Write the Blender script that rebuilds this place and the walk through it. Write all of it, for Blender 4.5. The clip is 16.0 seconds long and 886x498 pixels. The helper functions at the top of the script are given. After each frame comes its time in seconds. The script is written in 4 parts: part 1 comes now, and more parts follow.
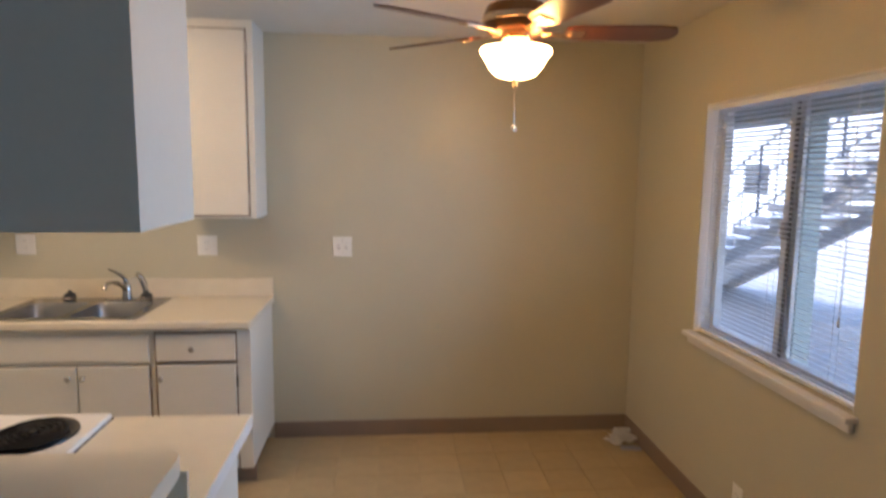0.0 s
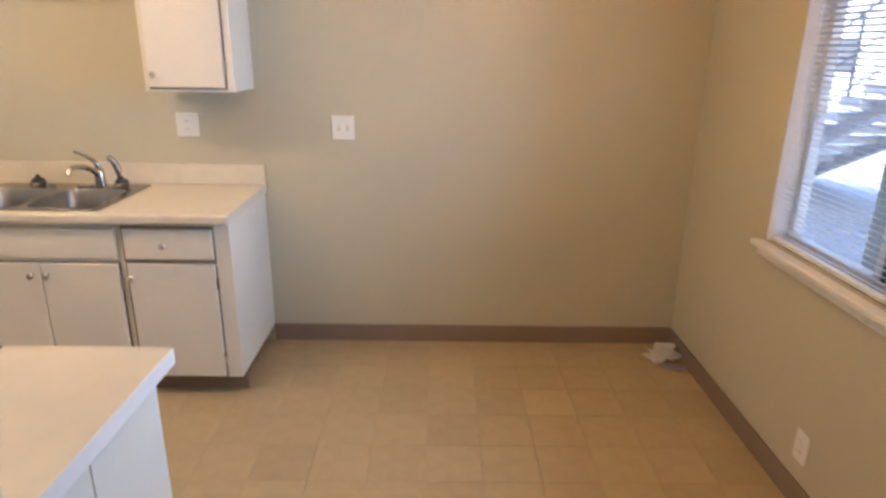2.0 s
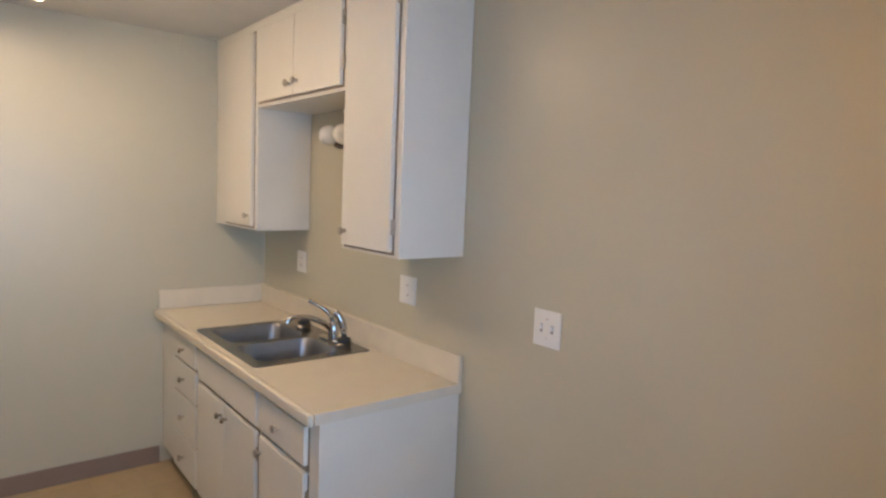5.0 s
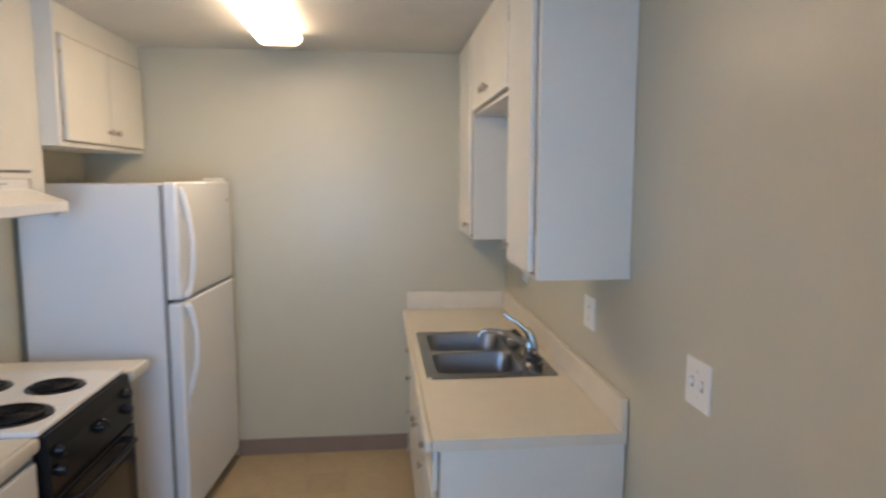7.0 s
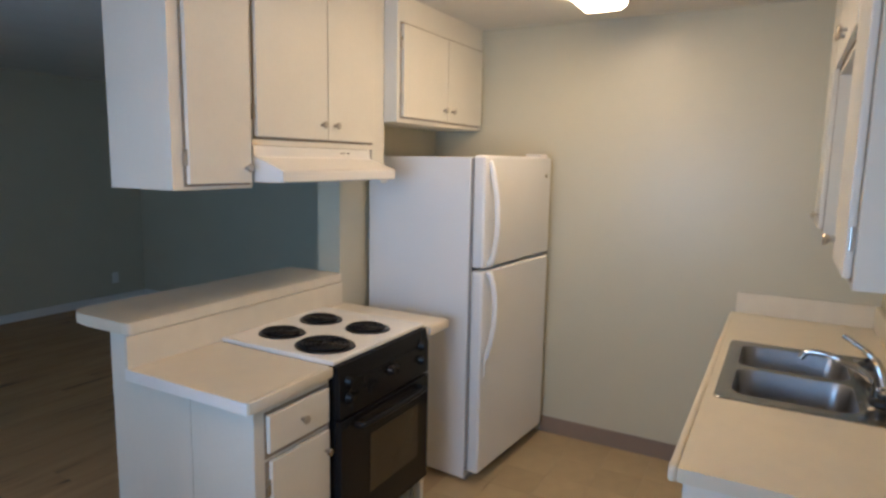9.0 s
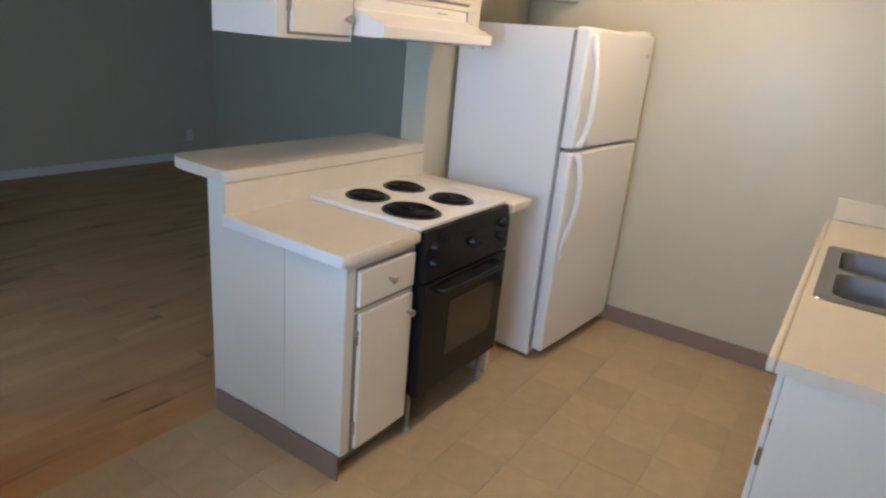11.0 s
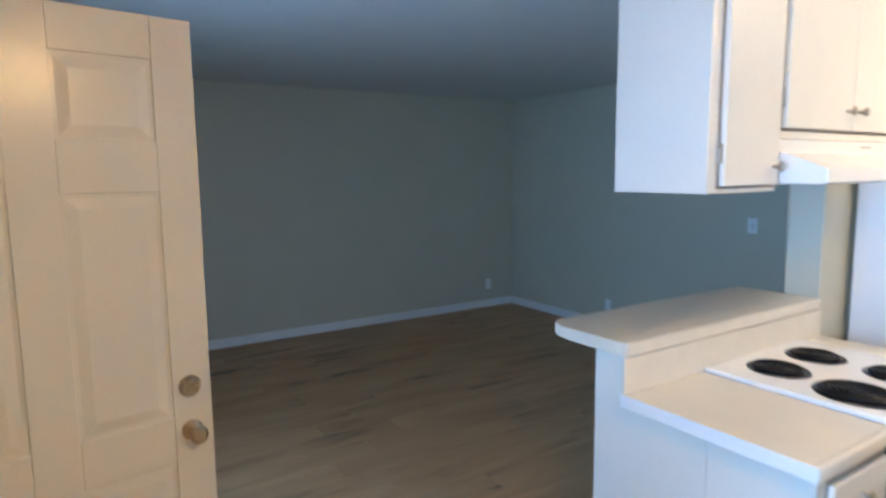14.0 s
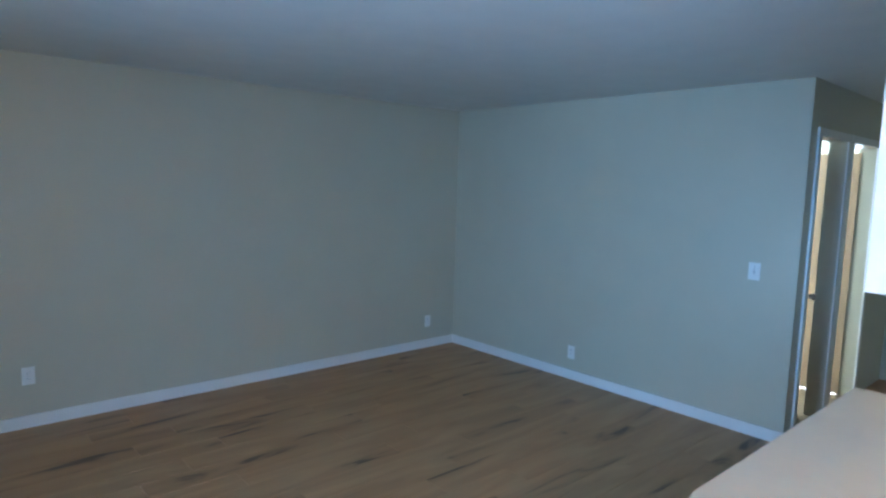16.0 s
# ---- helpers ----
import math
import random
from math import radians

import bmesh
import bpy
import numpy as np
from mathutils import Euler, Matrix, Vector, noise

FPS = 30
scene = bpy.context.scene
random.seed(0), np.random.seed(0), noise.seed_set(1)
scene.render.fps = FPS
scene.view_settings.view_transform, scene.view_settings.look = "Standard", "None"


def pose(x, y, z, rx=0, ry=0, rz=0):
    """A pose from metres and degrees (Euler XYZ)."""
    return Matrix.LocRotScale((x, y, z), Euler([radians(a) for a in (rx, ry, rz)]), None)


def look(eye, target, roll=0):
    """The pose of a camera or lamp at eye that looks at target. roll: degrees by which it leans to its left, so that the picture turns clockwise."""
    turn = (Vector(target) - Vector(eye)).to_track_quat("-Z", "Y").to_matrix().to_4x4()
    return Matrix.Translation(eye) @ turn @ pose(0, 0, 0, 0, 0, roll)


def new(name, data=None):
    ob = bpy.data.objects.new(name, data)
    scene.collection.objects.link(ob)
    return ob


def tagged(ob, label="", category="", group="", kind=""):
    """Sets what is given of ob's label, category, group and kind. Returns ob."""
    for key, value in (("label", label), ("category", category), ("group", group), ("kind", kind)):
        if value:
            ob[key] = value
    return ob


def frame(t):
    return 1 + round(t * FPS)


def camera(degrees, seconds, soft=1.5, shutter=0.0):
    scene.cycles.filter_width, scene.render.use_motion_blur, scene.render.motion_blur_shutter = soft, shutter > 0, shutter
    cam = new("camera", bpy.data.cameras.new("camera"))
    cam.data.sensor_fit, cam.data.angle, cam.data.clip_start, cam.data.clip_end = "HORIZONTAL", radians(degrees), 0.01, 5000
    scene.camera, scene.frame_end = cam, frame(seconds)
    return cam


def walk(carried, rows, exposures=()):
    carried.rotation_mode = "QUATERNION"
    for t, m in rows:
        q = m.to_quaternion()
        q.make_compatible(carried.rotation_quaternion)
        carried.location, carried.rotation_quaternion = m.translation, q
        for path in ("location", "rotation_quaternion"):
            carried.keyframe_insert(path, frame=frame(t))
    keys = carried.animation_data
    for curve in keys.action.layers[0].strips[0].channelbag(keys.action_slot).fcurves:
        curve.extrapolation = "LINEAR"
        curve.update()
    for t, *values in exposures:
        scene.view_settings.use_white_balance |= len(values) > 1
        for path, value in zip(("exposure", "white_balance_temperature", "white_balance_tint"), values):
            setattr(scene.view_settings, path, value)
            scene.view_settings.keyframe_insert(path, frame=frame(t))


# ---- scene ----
cam = camera(71.5, 16.0, soft=2.4, shutter=0.5)
PATH = [
    (0, (-1.544, -3.739, 1.664), (-1.369, -1.763, 1.411), 0.7),
    (0.5, (-1.543, -3.713, 1.625), (-1.304, -1.784, 1.156), 1.7),
    (1, (-1.479, -3.588, 1.582), (-1.211, -1.707, 0.958), 2.4),
    (1.5, (-1.397, -3.379, 1.582), (-1.261, -1.512, 0.878), 2.4),
    (2, (-1.331, -3.191, 1.600), (-1.316, -1.291, 0.976), 0.8),
    (2.5, (-1.333, -2.937, 1.644), (-1.389, -1.008, 1.120), 0.6),
    (3, (-1.329, -2.725, 1.593), (-1.409, -0.765, 1.207), -0.3),
    (3.5, (-1.104, -2.424, 1.620), (-1.681, -0.530, 1.335), 2.7),
    (5.8, (-0.415, -1.184, 1.660), (-2.195, -0.302, 1.429), 0.2),
    (6, (-0.446, -1.120, 1.694), (-2.273, -0.351, 1.426), 0.2),
    (6.5, (-0.488, -0.932, 1.696), (-2.396, -0.395, 1.427), -0.5),
    (7, (-0.429, -0.779, 1.703), (-2.405, -0.577, 1.475), 0.1),
    (7.5, (-0.496, -0.723, 1.692), (-2.474, -0.789, 1.404), 1.4),
    (8, (-0.566, -0.646, 1.687), (-2.522, -0.959, 1.408), 0.2),
    (8.5, (-0.608, -0.526, 1.690), (-2.471, -1.193, 1.402), 1.6),
    (9, (-0.671, -0.447, 1.655), (-2.404, -1.403, 1.371), 1.1),
    (9.5, (-0.684, -0.460, 1.626), (-2.381, -1.420, 1.181), 2.8),
    (10, (-0.664, -0.516, 1.600), (-2.337, -1.476, 1.072), 4.0),
    (10.2, (-0.644, -0.540, 1.603), (-2.302, -1.509, 1.044), 4.5),
    (12.5, (-0.579, -0.745, 1.529), (-2.002, -1.947, 0.802), 5.5),
    (13, (-0.480, -0.906, 1.579), (-1.841, -2.271, 1.048), 3.5),
    (13.5, (-0.414, -0.999, 1.610), (-1.667, -2.523, 1.278), 1.4),
    (14, (-0.474, -1.162, 1.607), (-1.549, -2.830, 1.360), -0.6),
    (14.5, (-0.594, -1.469, 1.617), (-1.633, -3.171, 1.472), 0.3),
    (15, (-0.584, -1.721, 1.617), (-1.723, -3.353, 1.423), 1.6),
    (15.5, (-0.618, -2.046, 1.635), (-1.924, -3.552, 1.469), 1.2),
    (16, (-0.815, -2.243, 1.700), (-2.140, -3.726, 1.486), 1.7),
]
EXPOSURES = [(0, 3.95, 5850, 15), (1.5, 4.35, 5850, 16), (2.5, 4.45, 5850, 16), (3.5, 4.35, 5750, 15), (6.0, 3.75, 5450, 12), (7.0, 3.75, 5300, 10), (9.5, 3.72, 5620, 11), (12.5, 4.55, 5350, 10), (14, 4.65, 4900, 9), (14.5, 4.95, 4620, 9), (15.5, 5.3, 4520, 10), (16, 5.5, 4750, 9)]
walk(cam, [(t, look(eye, target, roll)) for t, eye, target, roll in PATH], EXPOSURES)

# ---- world, sun and lamp strengths ----
world = bpy.data.worlds.new("world")
scene.world = world
world.use_nodes = True
wn = world.node_tree.nodes
sky = wn.new("ShaderNodeTexSky")
sky.sky_type, sky.sun_disc = "NISHITA", False
sky.sun_elevation, sky.sun_rotation = radians(48), radians(235)
wn["Background"].inputs[1].default_value = 0.085
world.node_tree.links.new(sky.outputs[0], wn["Background"].inputs[0])
sun_data = bpy.data.lights.new("sun", "SUN")
sun_data.energy, sun_data.angle, sun_data.color = 0.65, radians(12), (1.0, 0.97, 0.93)
sun = new("sun", sun_data)
sun.matrix_world = look((-24, -17, 32), (0, 0, 0))
FAN_GLOW, TUBE_GLOW = 2.9, 1.4


def opening_light(name, at, to, w, h, watts, spread=180, colour=(0.4, 0.69, 1.0)):
    d = bpy.data.lights.new(name, "AREA")
    d.shape, d.size, d.size_y, d.energy, d.color = "RECTANGLE", w, h, watts, colour
    d.spread = radians(spread)
    new(name, d).matrix_world = look(at, to)


opening_light("entrance_daylight", (0.08, -3.45, 1.06), (-1, -3.45, 1.06), 0.88, 1.95, 1.05, 150)
opening_light("window_daylight", (-0.035, -1.35, 1.44), (-1, -1.35, 1.44), 1.05, 1.06, 1.0, 115)
opening_light("hall_room_daylight", (-8.24, -4.575, 1.6), (-7, -4.575, 1.6), 0.76, 0.8, 9.0, colour=(0.75, 0.88, 1.0))

# ---- materials ----
def material(name, colour, rough=0.6, metal=0.0, vary=0.06, scale=6.0, fine=90.0, bump=0.05, glow=0.0, per_object=0.0, coat=0.0):
    m = bpy.data.materials.new(name)
    m.use_nodes = True
    n, l = m.node_tree.nodes, m.node_tree.links
    b = n["Principled BSDF"]
    tc = n.new("ShaderNodeTexCoord")
    big, small = n.new("ShaderNodeTexNoise"), n.new("ShaderNodeTexNoise")
    big.inputs["Scale"].default_value, small.inputs["Scale"].default_value = scale, fine
    big.inputs["Detail"].default_value, small.inputs["Detail"].default_value = 4, 3
    for t in (big, small):
        l.new(tc.outputs["Object"], t.inputs["Vector"])
    add = n.new("ShaderNodeMath")
    add.operation = "MULTIPLY_ADD"
    l.new(small.outputs[0], add.inputs[0])
    add.inputs[1].default_value = 0.45
    l.new(big.outputs[0], add.inputs[2])
    value = add.outputs[0]
    rng = n.new("ShaderNodeMapRange")
    rng.inputs[1].default_value, rng.inputs[2].default_value = 0.42, 1.02
    rng.inputs[3].default_value, rng.inputs[4].default_value = 1 - vary, 1 + vary
    l.new(value, rng.inputs[0])
    factor = rng.outputs[0]
    if per_object:
        info, mul = n.new("ShaderNodeObjectInfo"), n.new("ShaderNodeMapRange")
        mul.inputs[3].default_value, mul.inputs[4].default_value = 1 - per_object, 1 + per_object
        l.new(info.outputs["Random"], mul.inputs[0])
        both = n.new("ShaderNodeMath")
        both.operation = "MULTIPLY"
        l.new(factor, both.inputs[0]), l.new(mul.outputs[0], both.inputs[1])
        factor = both.outputs[0]
    tint = n.new("ShaderNodeVectorMath")
    tint.operation = "SCALE"
    tint.inputs[0].default_value = colour
    l.new(factor, tint.inputs["Scale"])
    l.new(tint.outputs[0], b.inputs["Base Color"])
    rr = n.new("ShaderNodeMapRange")
    rr.inputs[3].default_value, rr.inputs[4].default_value = max(0.02, rough - 0.07), min(1, rough + 0.07)
    l.new(big.outputs[0], rr.inputs[0])
    l.new(rr.outputs[0], b.inputs["Roughness"])
    b.inputs["Metallic"].default_value = metal
    b.inputs["Coat Weight"].default_value = coat
    if bump:
        bp = n.new("ShaderNodeBump")
        bp.inputs["Strength"].default_value, bp.inputs["Distance"].default_value = bump, 0.004
        l.new(value, bp.inputs["Height"])
        l.new(bp.outputs[0], b.inputs["Normal"])
    if glow:
        b.inputs["Emission Color"].default_value = (*colour, 1)
        b.inputs["Emission Strength"].default_value = glow
    return m


def plank_material():
    """Brown laminate: long streaks along x, with dark mineral lines."""
    m = material("laminate", (0.2, 0.13, 0.08), 0.42, 0, 0.12, 3, 40, 0.03, per_object=0.1)
    n, l = m.node_tree.nodes, m.node_tree.links
    b = n["Principled BSDF"]
    tc, mp, info = n.new("ShaderNodeTexCoord"), n.new("ShaderNodeMapping"), n.new("ShaderNodeObjectInfo")
    l.new(tc.outputs["Object"], mp.inputs["Vector"])
    comb = n.new("ShaderNodeCombineXYZ")
    shift = n.new("ShaderNodeMath")
    shift.operation = "MULTIPLY"
    shift.inputs[1].default_value = 37.0
    l.new(info.outputs["Random"], shift.inputs[0])
    l.new(shift.outputs[0], comb.inputs[0]), l.new(shift.outputs[0], comb.inputs[1])
    l.new(comb.outputs[0], mp.inputs["Location"])
    mp.inputs["Scale"].default_value = (0.62, 4.2, 4)
    streak = n.new("ShaderNodeTexNoise")
    streak.inputs["Scale"].default_value, streak.inputs["Detail"].default_value = 1.6, 3.5
    streak.inputs["Distortion"].default_value = 0.9
    l.new(mp.outputs[0], streak.inputs["Vector"])
    ramp = n.new("ShaderNodeValToRGB")
    e = ramp.color_ramp.elements
    e[0].position, e[0].color = 0.28, (0.11, 0.058, 0.028, 1)
    e[1].position, e[1].color = 0.76, (0.53, 0.31, 0.141, 1)
    mid = e.new(0.39)
    mid.color = (0.385, 0.216, 0.091, 1)
    l.new(streak.outputs[0], ramp.inputs[0])
    l.new(ramp.outputs[0], b.inputs["Base Color"])
    return m


def glass_material():
    m = bpy.data.materials.new("window_glass")
    m.use_nodes = True
    n, l = m.node_tree.nodes, m.node_tree.links
    clear, gloss, mix = n.new("ShaderNodeBsdfTransparent"), n.new("ShaderNodeBsdfGlossy"), n.new("ShaderNodeMixShader")
    gloss.inputs["Roughness"].default_value = 0.02
    mix.inputs[0].default_value = 0.05
    l.new(clear.outputs[0], mix.inputs[1]), l.new(gloss.outputs[0], mix.inputs[2])
    l.new(mix.outputs[0], n["Material Output"].inputs[0])
    return m


WALL = material("wall_paint", (0.53, 0.498, 0.378), 0.36, 0, 0.03, 3, 160, 0.14)
CEIL = material("ceiling_paint", (0.66, 0.64, 0.58), 0.9, 0, 0.04, 5, 70, 0.5)
CABW = material("cabinet_paint", (0.72, 0.69, 0.61), 0.42, 0, 0.035, 4, 60, 0.06)
GAP_SHADE = material("cabinet_gap_shade", (0.3, 0.25, 0.19), 0.8)
TRIM = material("white_trim", (0.78, 0.77, 0.74), 0.4, 0, 0.03, 5, 80, 0.04)
DOORW = material("door_paint", (0.76, 0.73, 0.66), 0.22, 0, 0.02, 3, 50, 0.03)
BIRCH = material("varnished_birch", (0.56, 0.4, 0.25), 0.2, 0, 0.07, 2.5, 70, 0.02, coat=0.3)
COUNTER = material("counter_laminate", (0.68, 0.62, 0.5), 0.34, 0, 0.05, 12, 320, 0.02)
VINYL = material("vinyl_tile", (0.41, 0.315, 0.18), 0.4, 0, 0.09, 14, 120, 0.05, per_object=0.06)
GROUT = material("vinyl_joint", (0.37, 0.275, 0.165), 0.6)
COVE = material("cove_base_brown", (0.24, 0.18, 0.14), 0.45, 0, 0.06)
LAMIN = plank_material()
STEEL = material("brushed_steel", (0.3, 0.3, 0.3), 0.25, 1.0, 0.05, 9, 60, 0.0)
SINKS = material("satin_sink_steel", (0.29, 0.3, 0.32), 0.34, 1.0, 0.08, 9, 60, 0.0)
CHROME = material("chrome", (0.5, 0.49, 0.47), 0.14, 1.0, 0.04)
NICKEL = material("nickel", (0.5, 0.46, 0.4), 0.28, 1.0, 0.05)
BLACK = material("black_enamel", (0.012, 0.012, 0.013), 0.16, 0, 0.2, 6, 60, 0.01)
COIL = material("burner_coil", (0.02, 0.019, 0.019), 0.5, 0.4, 0.2)
for shiny in (BLACK, COIL):
    shiny.node_tree.nodes["Principled BSDF"].inputs["Specular IOR Level"].default_value = 0.17
PAN = material("drip_pan_black", (0.012, 0.011, 0.011), 0.3, 0, 0.2)
OVENGLASS = material("oven_glass", (0.045, 0.036, 0.024), 0.08, 0, 0.1)
ENAMEL = material("white_enamel", (0.8, 0.79, 0.76), 0.2, 0, 0.015, 4, 60, 0.01)
FRIDGEW = material("fridge_white", (0.79, 0.79, 0.79), 0.34, 0, 0.015, 4, 420, 0.1)
GASKET = material("grey_gasket", (0.3, 0.29, 0.28), 0.7)
PLATE = material("switch_plastic", (0.82, 0.81, 0.77), 0.3, 0, 0.01)
RUBBER = material("black_rubber", (0.02, 0.02, 0.02), 0.5)
BLADEW = material("dark_cherry_blade", (0.09, 0.028, 0.014), 0.3, 0, 0.25, 8, 90, 0.03)
BRONZE = material("bronze_brown", (0.09, 0.055, 0.032), 0.3, 0.9, 0.1)
BRASS = material("antique_brass", (0.5, 0.41, 0.28), 0.28, 1.0, 0.08)
BOWL = material("lit_frosted_glass", (1.0, 0.535, 0.155), 0.4, glow=FAN_GLOW, bump=0)
TUBE = material("lit_diffuser", (1.0, 0.69, 0.39), 0.4, glow=TUBE_GLOW, bump=0)
BULB = material("frosted_bulb", (0.82, 0.8, 0.75), 0.25, 0, 0.02)
CRYSTAL = material("crystal_pull", (0.7, 0.74, 0.78), 0.06, 0.3, 0.05)
SLAT = material("blind_slat", (0.76, 0.78, 0.8), 0.4, 0, 0.02)
ALU = material("white_aluminium", (0.7, 0.71, 0.72), 0.4, 0.1, 0.03)
DARKALU = material("dark_seal", (0.05, 0.05, 0.055), 0.5)
GLASS = glass_material()
CONC = material("concrete", (0.55, 0.53, 0.52), 0.85, 0, 0.14, 3, 60, 0.3)
STUCCO = material("white_stucco", (0.5, 0.5, 0.5), 0.9, 0, 0.05, 4, 120, 0.4)
POSTP = material("sage_post_paint", (0.3, 0.33, 0.29), 0.6, 0, 0.06)
IRON = material("black_iron", (0.1, 0.11, 0.13), 0.45, 0.5, 0.1)
PAPER = material("white_paper", (0.86, 0.85, 0.84), 0.8, 0, 0.03)
INK = material("dark_print", (0.09, 0.08, 0.1), 0.7)
BLUEP = material("blue_grey_print", (0.42, 0.43, 0.52), 0.7)
SOIL = material("ground_concrete", (0.24, 0.235, 0.23), 0.9, 0, 0.12, 1.5, 30, 0.2)

# ---- mesh helpers ----
ORIGIN = {}


PLAN = {"x": (), "y": ()}


def along_plan(v, marks):
    """A drawn distance laid out to the room's own, by pairs of marks (drawn, laid out)."""
    if len(marks) < 2:
        return v + (marks[0][1] - marks[0][0] if marks else 0.0)
    for (a, p), (b, q) in zip(marks, marks[1:]):
        if v <= b or (b, q) == marks[-1]:
            return v + p - a if v < a else v + q - b if v > b else p + (q - p) * (v - a) / (b - a)


def lay_out(x=(), y=()):
    """Sets the marks by which the parts that follow are laid out."""
    PLAN["x"], PLAN["y"] = tuple(sorted(x)), tuple(sorted(y))


def thing(name, at, label, category, group="", kind=""):
    ob = new(name)
    ob.empty_display_size = 0.05
    ob.location = at
    ORIGIN[ob] = Vector(at)
    return tagged(ob, label, category, group, kind)


def part(name, bm, mat, parent=None, label="", smooth=False):
    """Links a bmesh, drawn in world places, as one mesh under a thing or a part."""
    at = ORIGIN.get(parent, Vector((0, 0, 0)))
    for v in bm.verts:
        v.co.x, v.co.y = along_plan(v.co.x, PLAN["x"]), along_plan(v.co.y, PLAN["y"])
    if at.length:
        bmesh.ops.translate(bm, verts=bm.verts, vec=-at)
    bmesh.ops.recalc_face_normals(bm, faces=bm.faces)
    me = bpy.data.meshes.new(name)
    bm.to_mesh(me)
    bm.free()
    me.materials.append(mat)
    if smooth:
        me.polygons.foreach_set("use_smooth", [True] * len(me.polygons))
        me.set_sharp_from_angle(angle=radians(38))
    ob = new(name, me)
    if parent:
        ob.parent = parent
        ORIGIN[ob] = at
    if label:
        ob["label"] = label
    return ob


def add_box(bm, x0, x1, y0, y1, z0, z1, bevel=0.0, segments=2):
    x0, x1, y0, y1, z0, z1 = min(x0, x1), max(x0, x1), min(y0, y1), max(y0, y1), min(z0, z1), max(z0, z1)
    made = bmesh.ops.create_cube(bm, size=1.0)["verts"]
    for v in made:
        v.co = Vector(((x0 + x1) / 2 + v.co.x * (x1 - x0), (y0 + y1) / 2 + v.co.y * (y1 - y0), (z0 + z1) / 2 + v.co.z * (z1 - z0)))
    if bevel:
        edges = {e for v in made for e in v.link_edges}
        bmesh.ops.bevel(bm, geom=list(edges), offset=bevel, segments=segments, profile=0.6, affect="EDGES", clamp_overlap=True)
    return bm


def box(*sizes, bevel=0.0, segments=2):
    return add_box(bmesh.new(), *sizes, bevel=bevel, segments=segments)


def boxes(*many, bevel=0.0):
    bm = bmesh.new()
    for b in many:
        add_box(bm, *b, bevel=bevel)
    return bm


def add_lathe(bm, profile, matrix, seg=24):
    """Turns (radius, height) pairs about the matrix's z axis."""
    rings = []
    for r, h in profile:
        if r < 1e-5:
            rings.append([bm.verts.new(matrix @ Vector((0, 0, h)))])
        else:
            rings.append([bm.verts.new(matrix @ Vector((r * math.cos(2 * math.pi * i / seg), r * math.sin(2 * math.pi * i / seg), h))) for i in range(seg)])
    for a, b in zip(rings, rings[1:]):
        for i in range(seg):
            j = (i + 1) % seg
            if len(a) == 1 and len(b) == 1:
                continue
            if len(a) == 1:
                bm.faces.new((a[0], b[i], b[j]))
            elif len(b) == 1:
                bm.faces.new((a[i], a[j], b[0]))
            else:
                bm.faces.new((a[i], a[j], b[j], b[i]))
    return bm


def lathe(profile, matrix, seg=24):
    return add_lathe(bmesh.new(), profile, matrix, seg)


def add_tube(bm, points, radius, seg=8, cap=True):
    """A round bar along a line of points; radius is a number or one for each point."""
    pts = [Vector(p) for p in points]
    rad = radius if isinstance(radius, (list, tuple)) else [radius] * len(pts)
    rings, side = [], None
    for i, p in enumerate(pts):
        d = (pts[min(i + 1, len(pts) - 1)] - pts[max(i - 1, 0)]).normalized()
        if side is None:
            side = d.orthogonal().normalized()
        side = (side - d * side.dot(d)).normalized()
        up = d.cross(side)
        rings.append([bm.verts.new(p + rad[i] * (math.cos(2 * math.pi * k / seg) * side + math.sin(2 * math.pi * k / seg) * up)) for k in range(seg)])
    for a, b in zip(rings, rings[1:]):
        for k in range(seg):
            bm.faces.new((a[k], a[(k + 1) % seg], b[(k + 1) % seg], b[k]))
    if cap:
        bm.faces.new(rings[0]), bm.faces.new(rings[-1][::-1])
    return bm


def tube(points, radius, seg=8):
    return add_tube(bmesh.new(), points, radius, seg)


def curve(points, steps=8):
    """Points of a smooth line through the given ones."""
    p = [Vector(q) for q in points]
    p = [2 * p[0] - p[1], *p, 2 * p[-1] - p[-2]]
    out = []
    for i in range(1, len(p) - 2):
        for k in range(steps):
            t = k / steps
            out.append(0.5 * (2 * p[i] + (p[i + 1] - p[i - 1]) * t + (2 * p[i - 1] - 5 * p[i] + 4 * p[i + 1] - p[i + 2]) * t * t + (3 * p[i] - p[i - 1] - 3 * p[i + 1] + p[i + 2]) * t ** 3))
    return out + [p[-2]]


def prism(outline, axis, a, b, bevel=0.0):
    """An outline of two coordinates, pulled along the axis from a to b."""
    bm = bmesh.new()
    order = {"x": lambda u, v, w: (w, u, v), "y": lambda u, v, w: (u, w, v), "z": lambda u, v, w: (u, v, w)}[axis]
    lo = [bm.verts.new(order(u, v, a)) for u, v in outline]
    hi = [bm.verts.new(order(u, v, b)) for u, v in outline]
    n = len(outline)
    bm.faces.new(lo[::-1]), bm.faces.new(hi)
    for i in range(n):
        bm.faces.new((lo[i], lo[(i + 1) % n], hi[(i + 1) % n], hi[i]))
    if bevel:
        bmesh.ops.bevel(bm, geom=list(bm.edges), offset=bevel, segments=2, profile=0.6, affect="EDGES", clamp_overlap=True)
    return bm


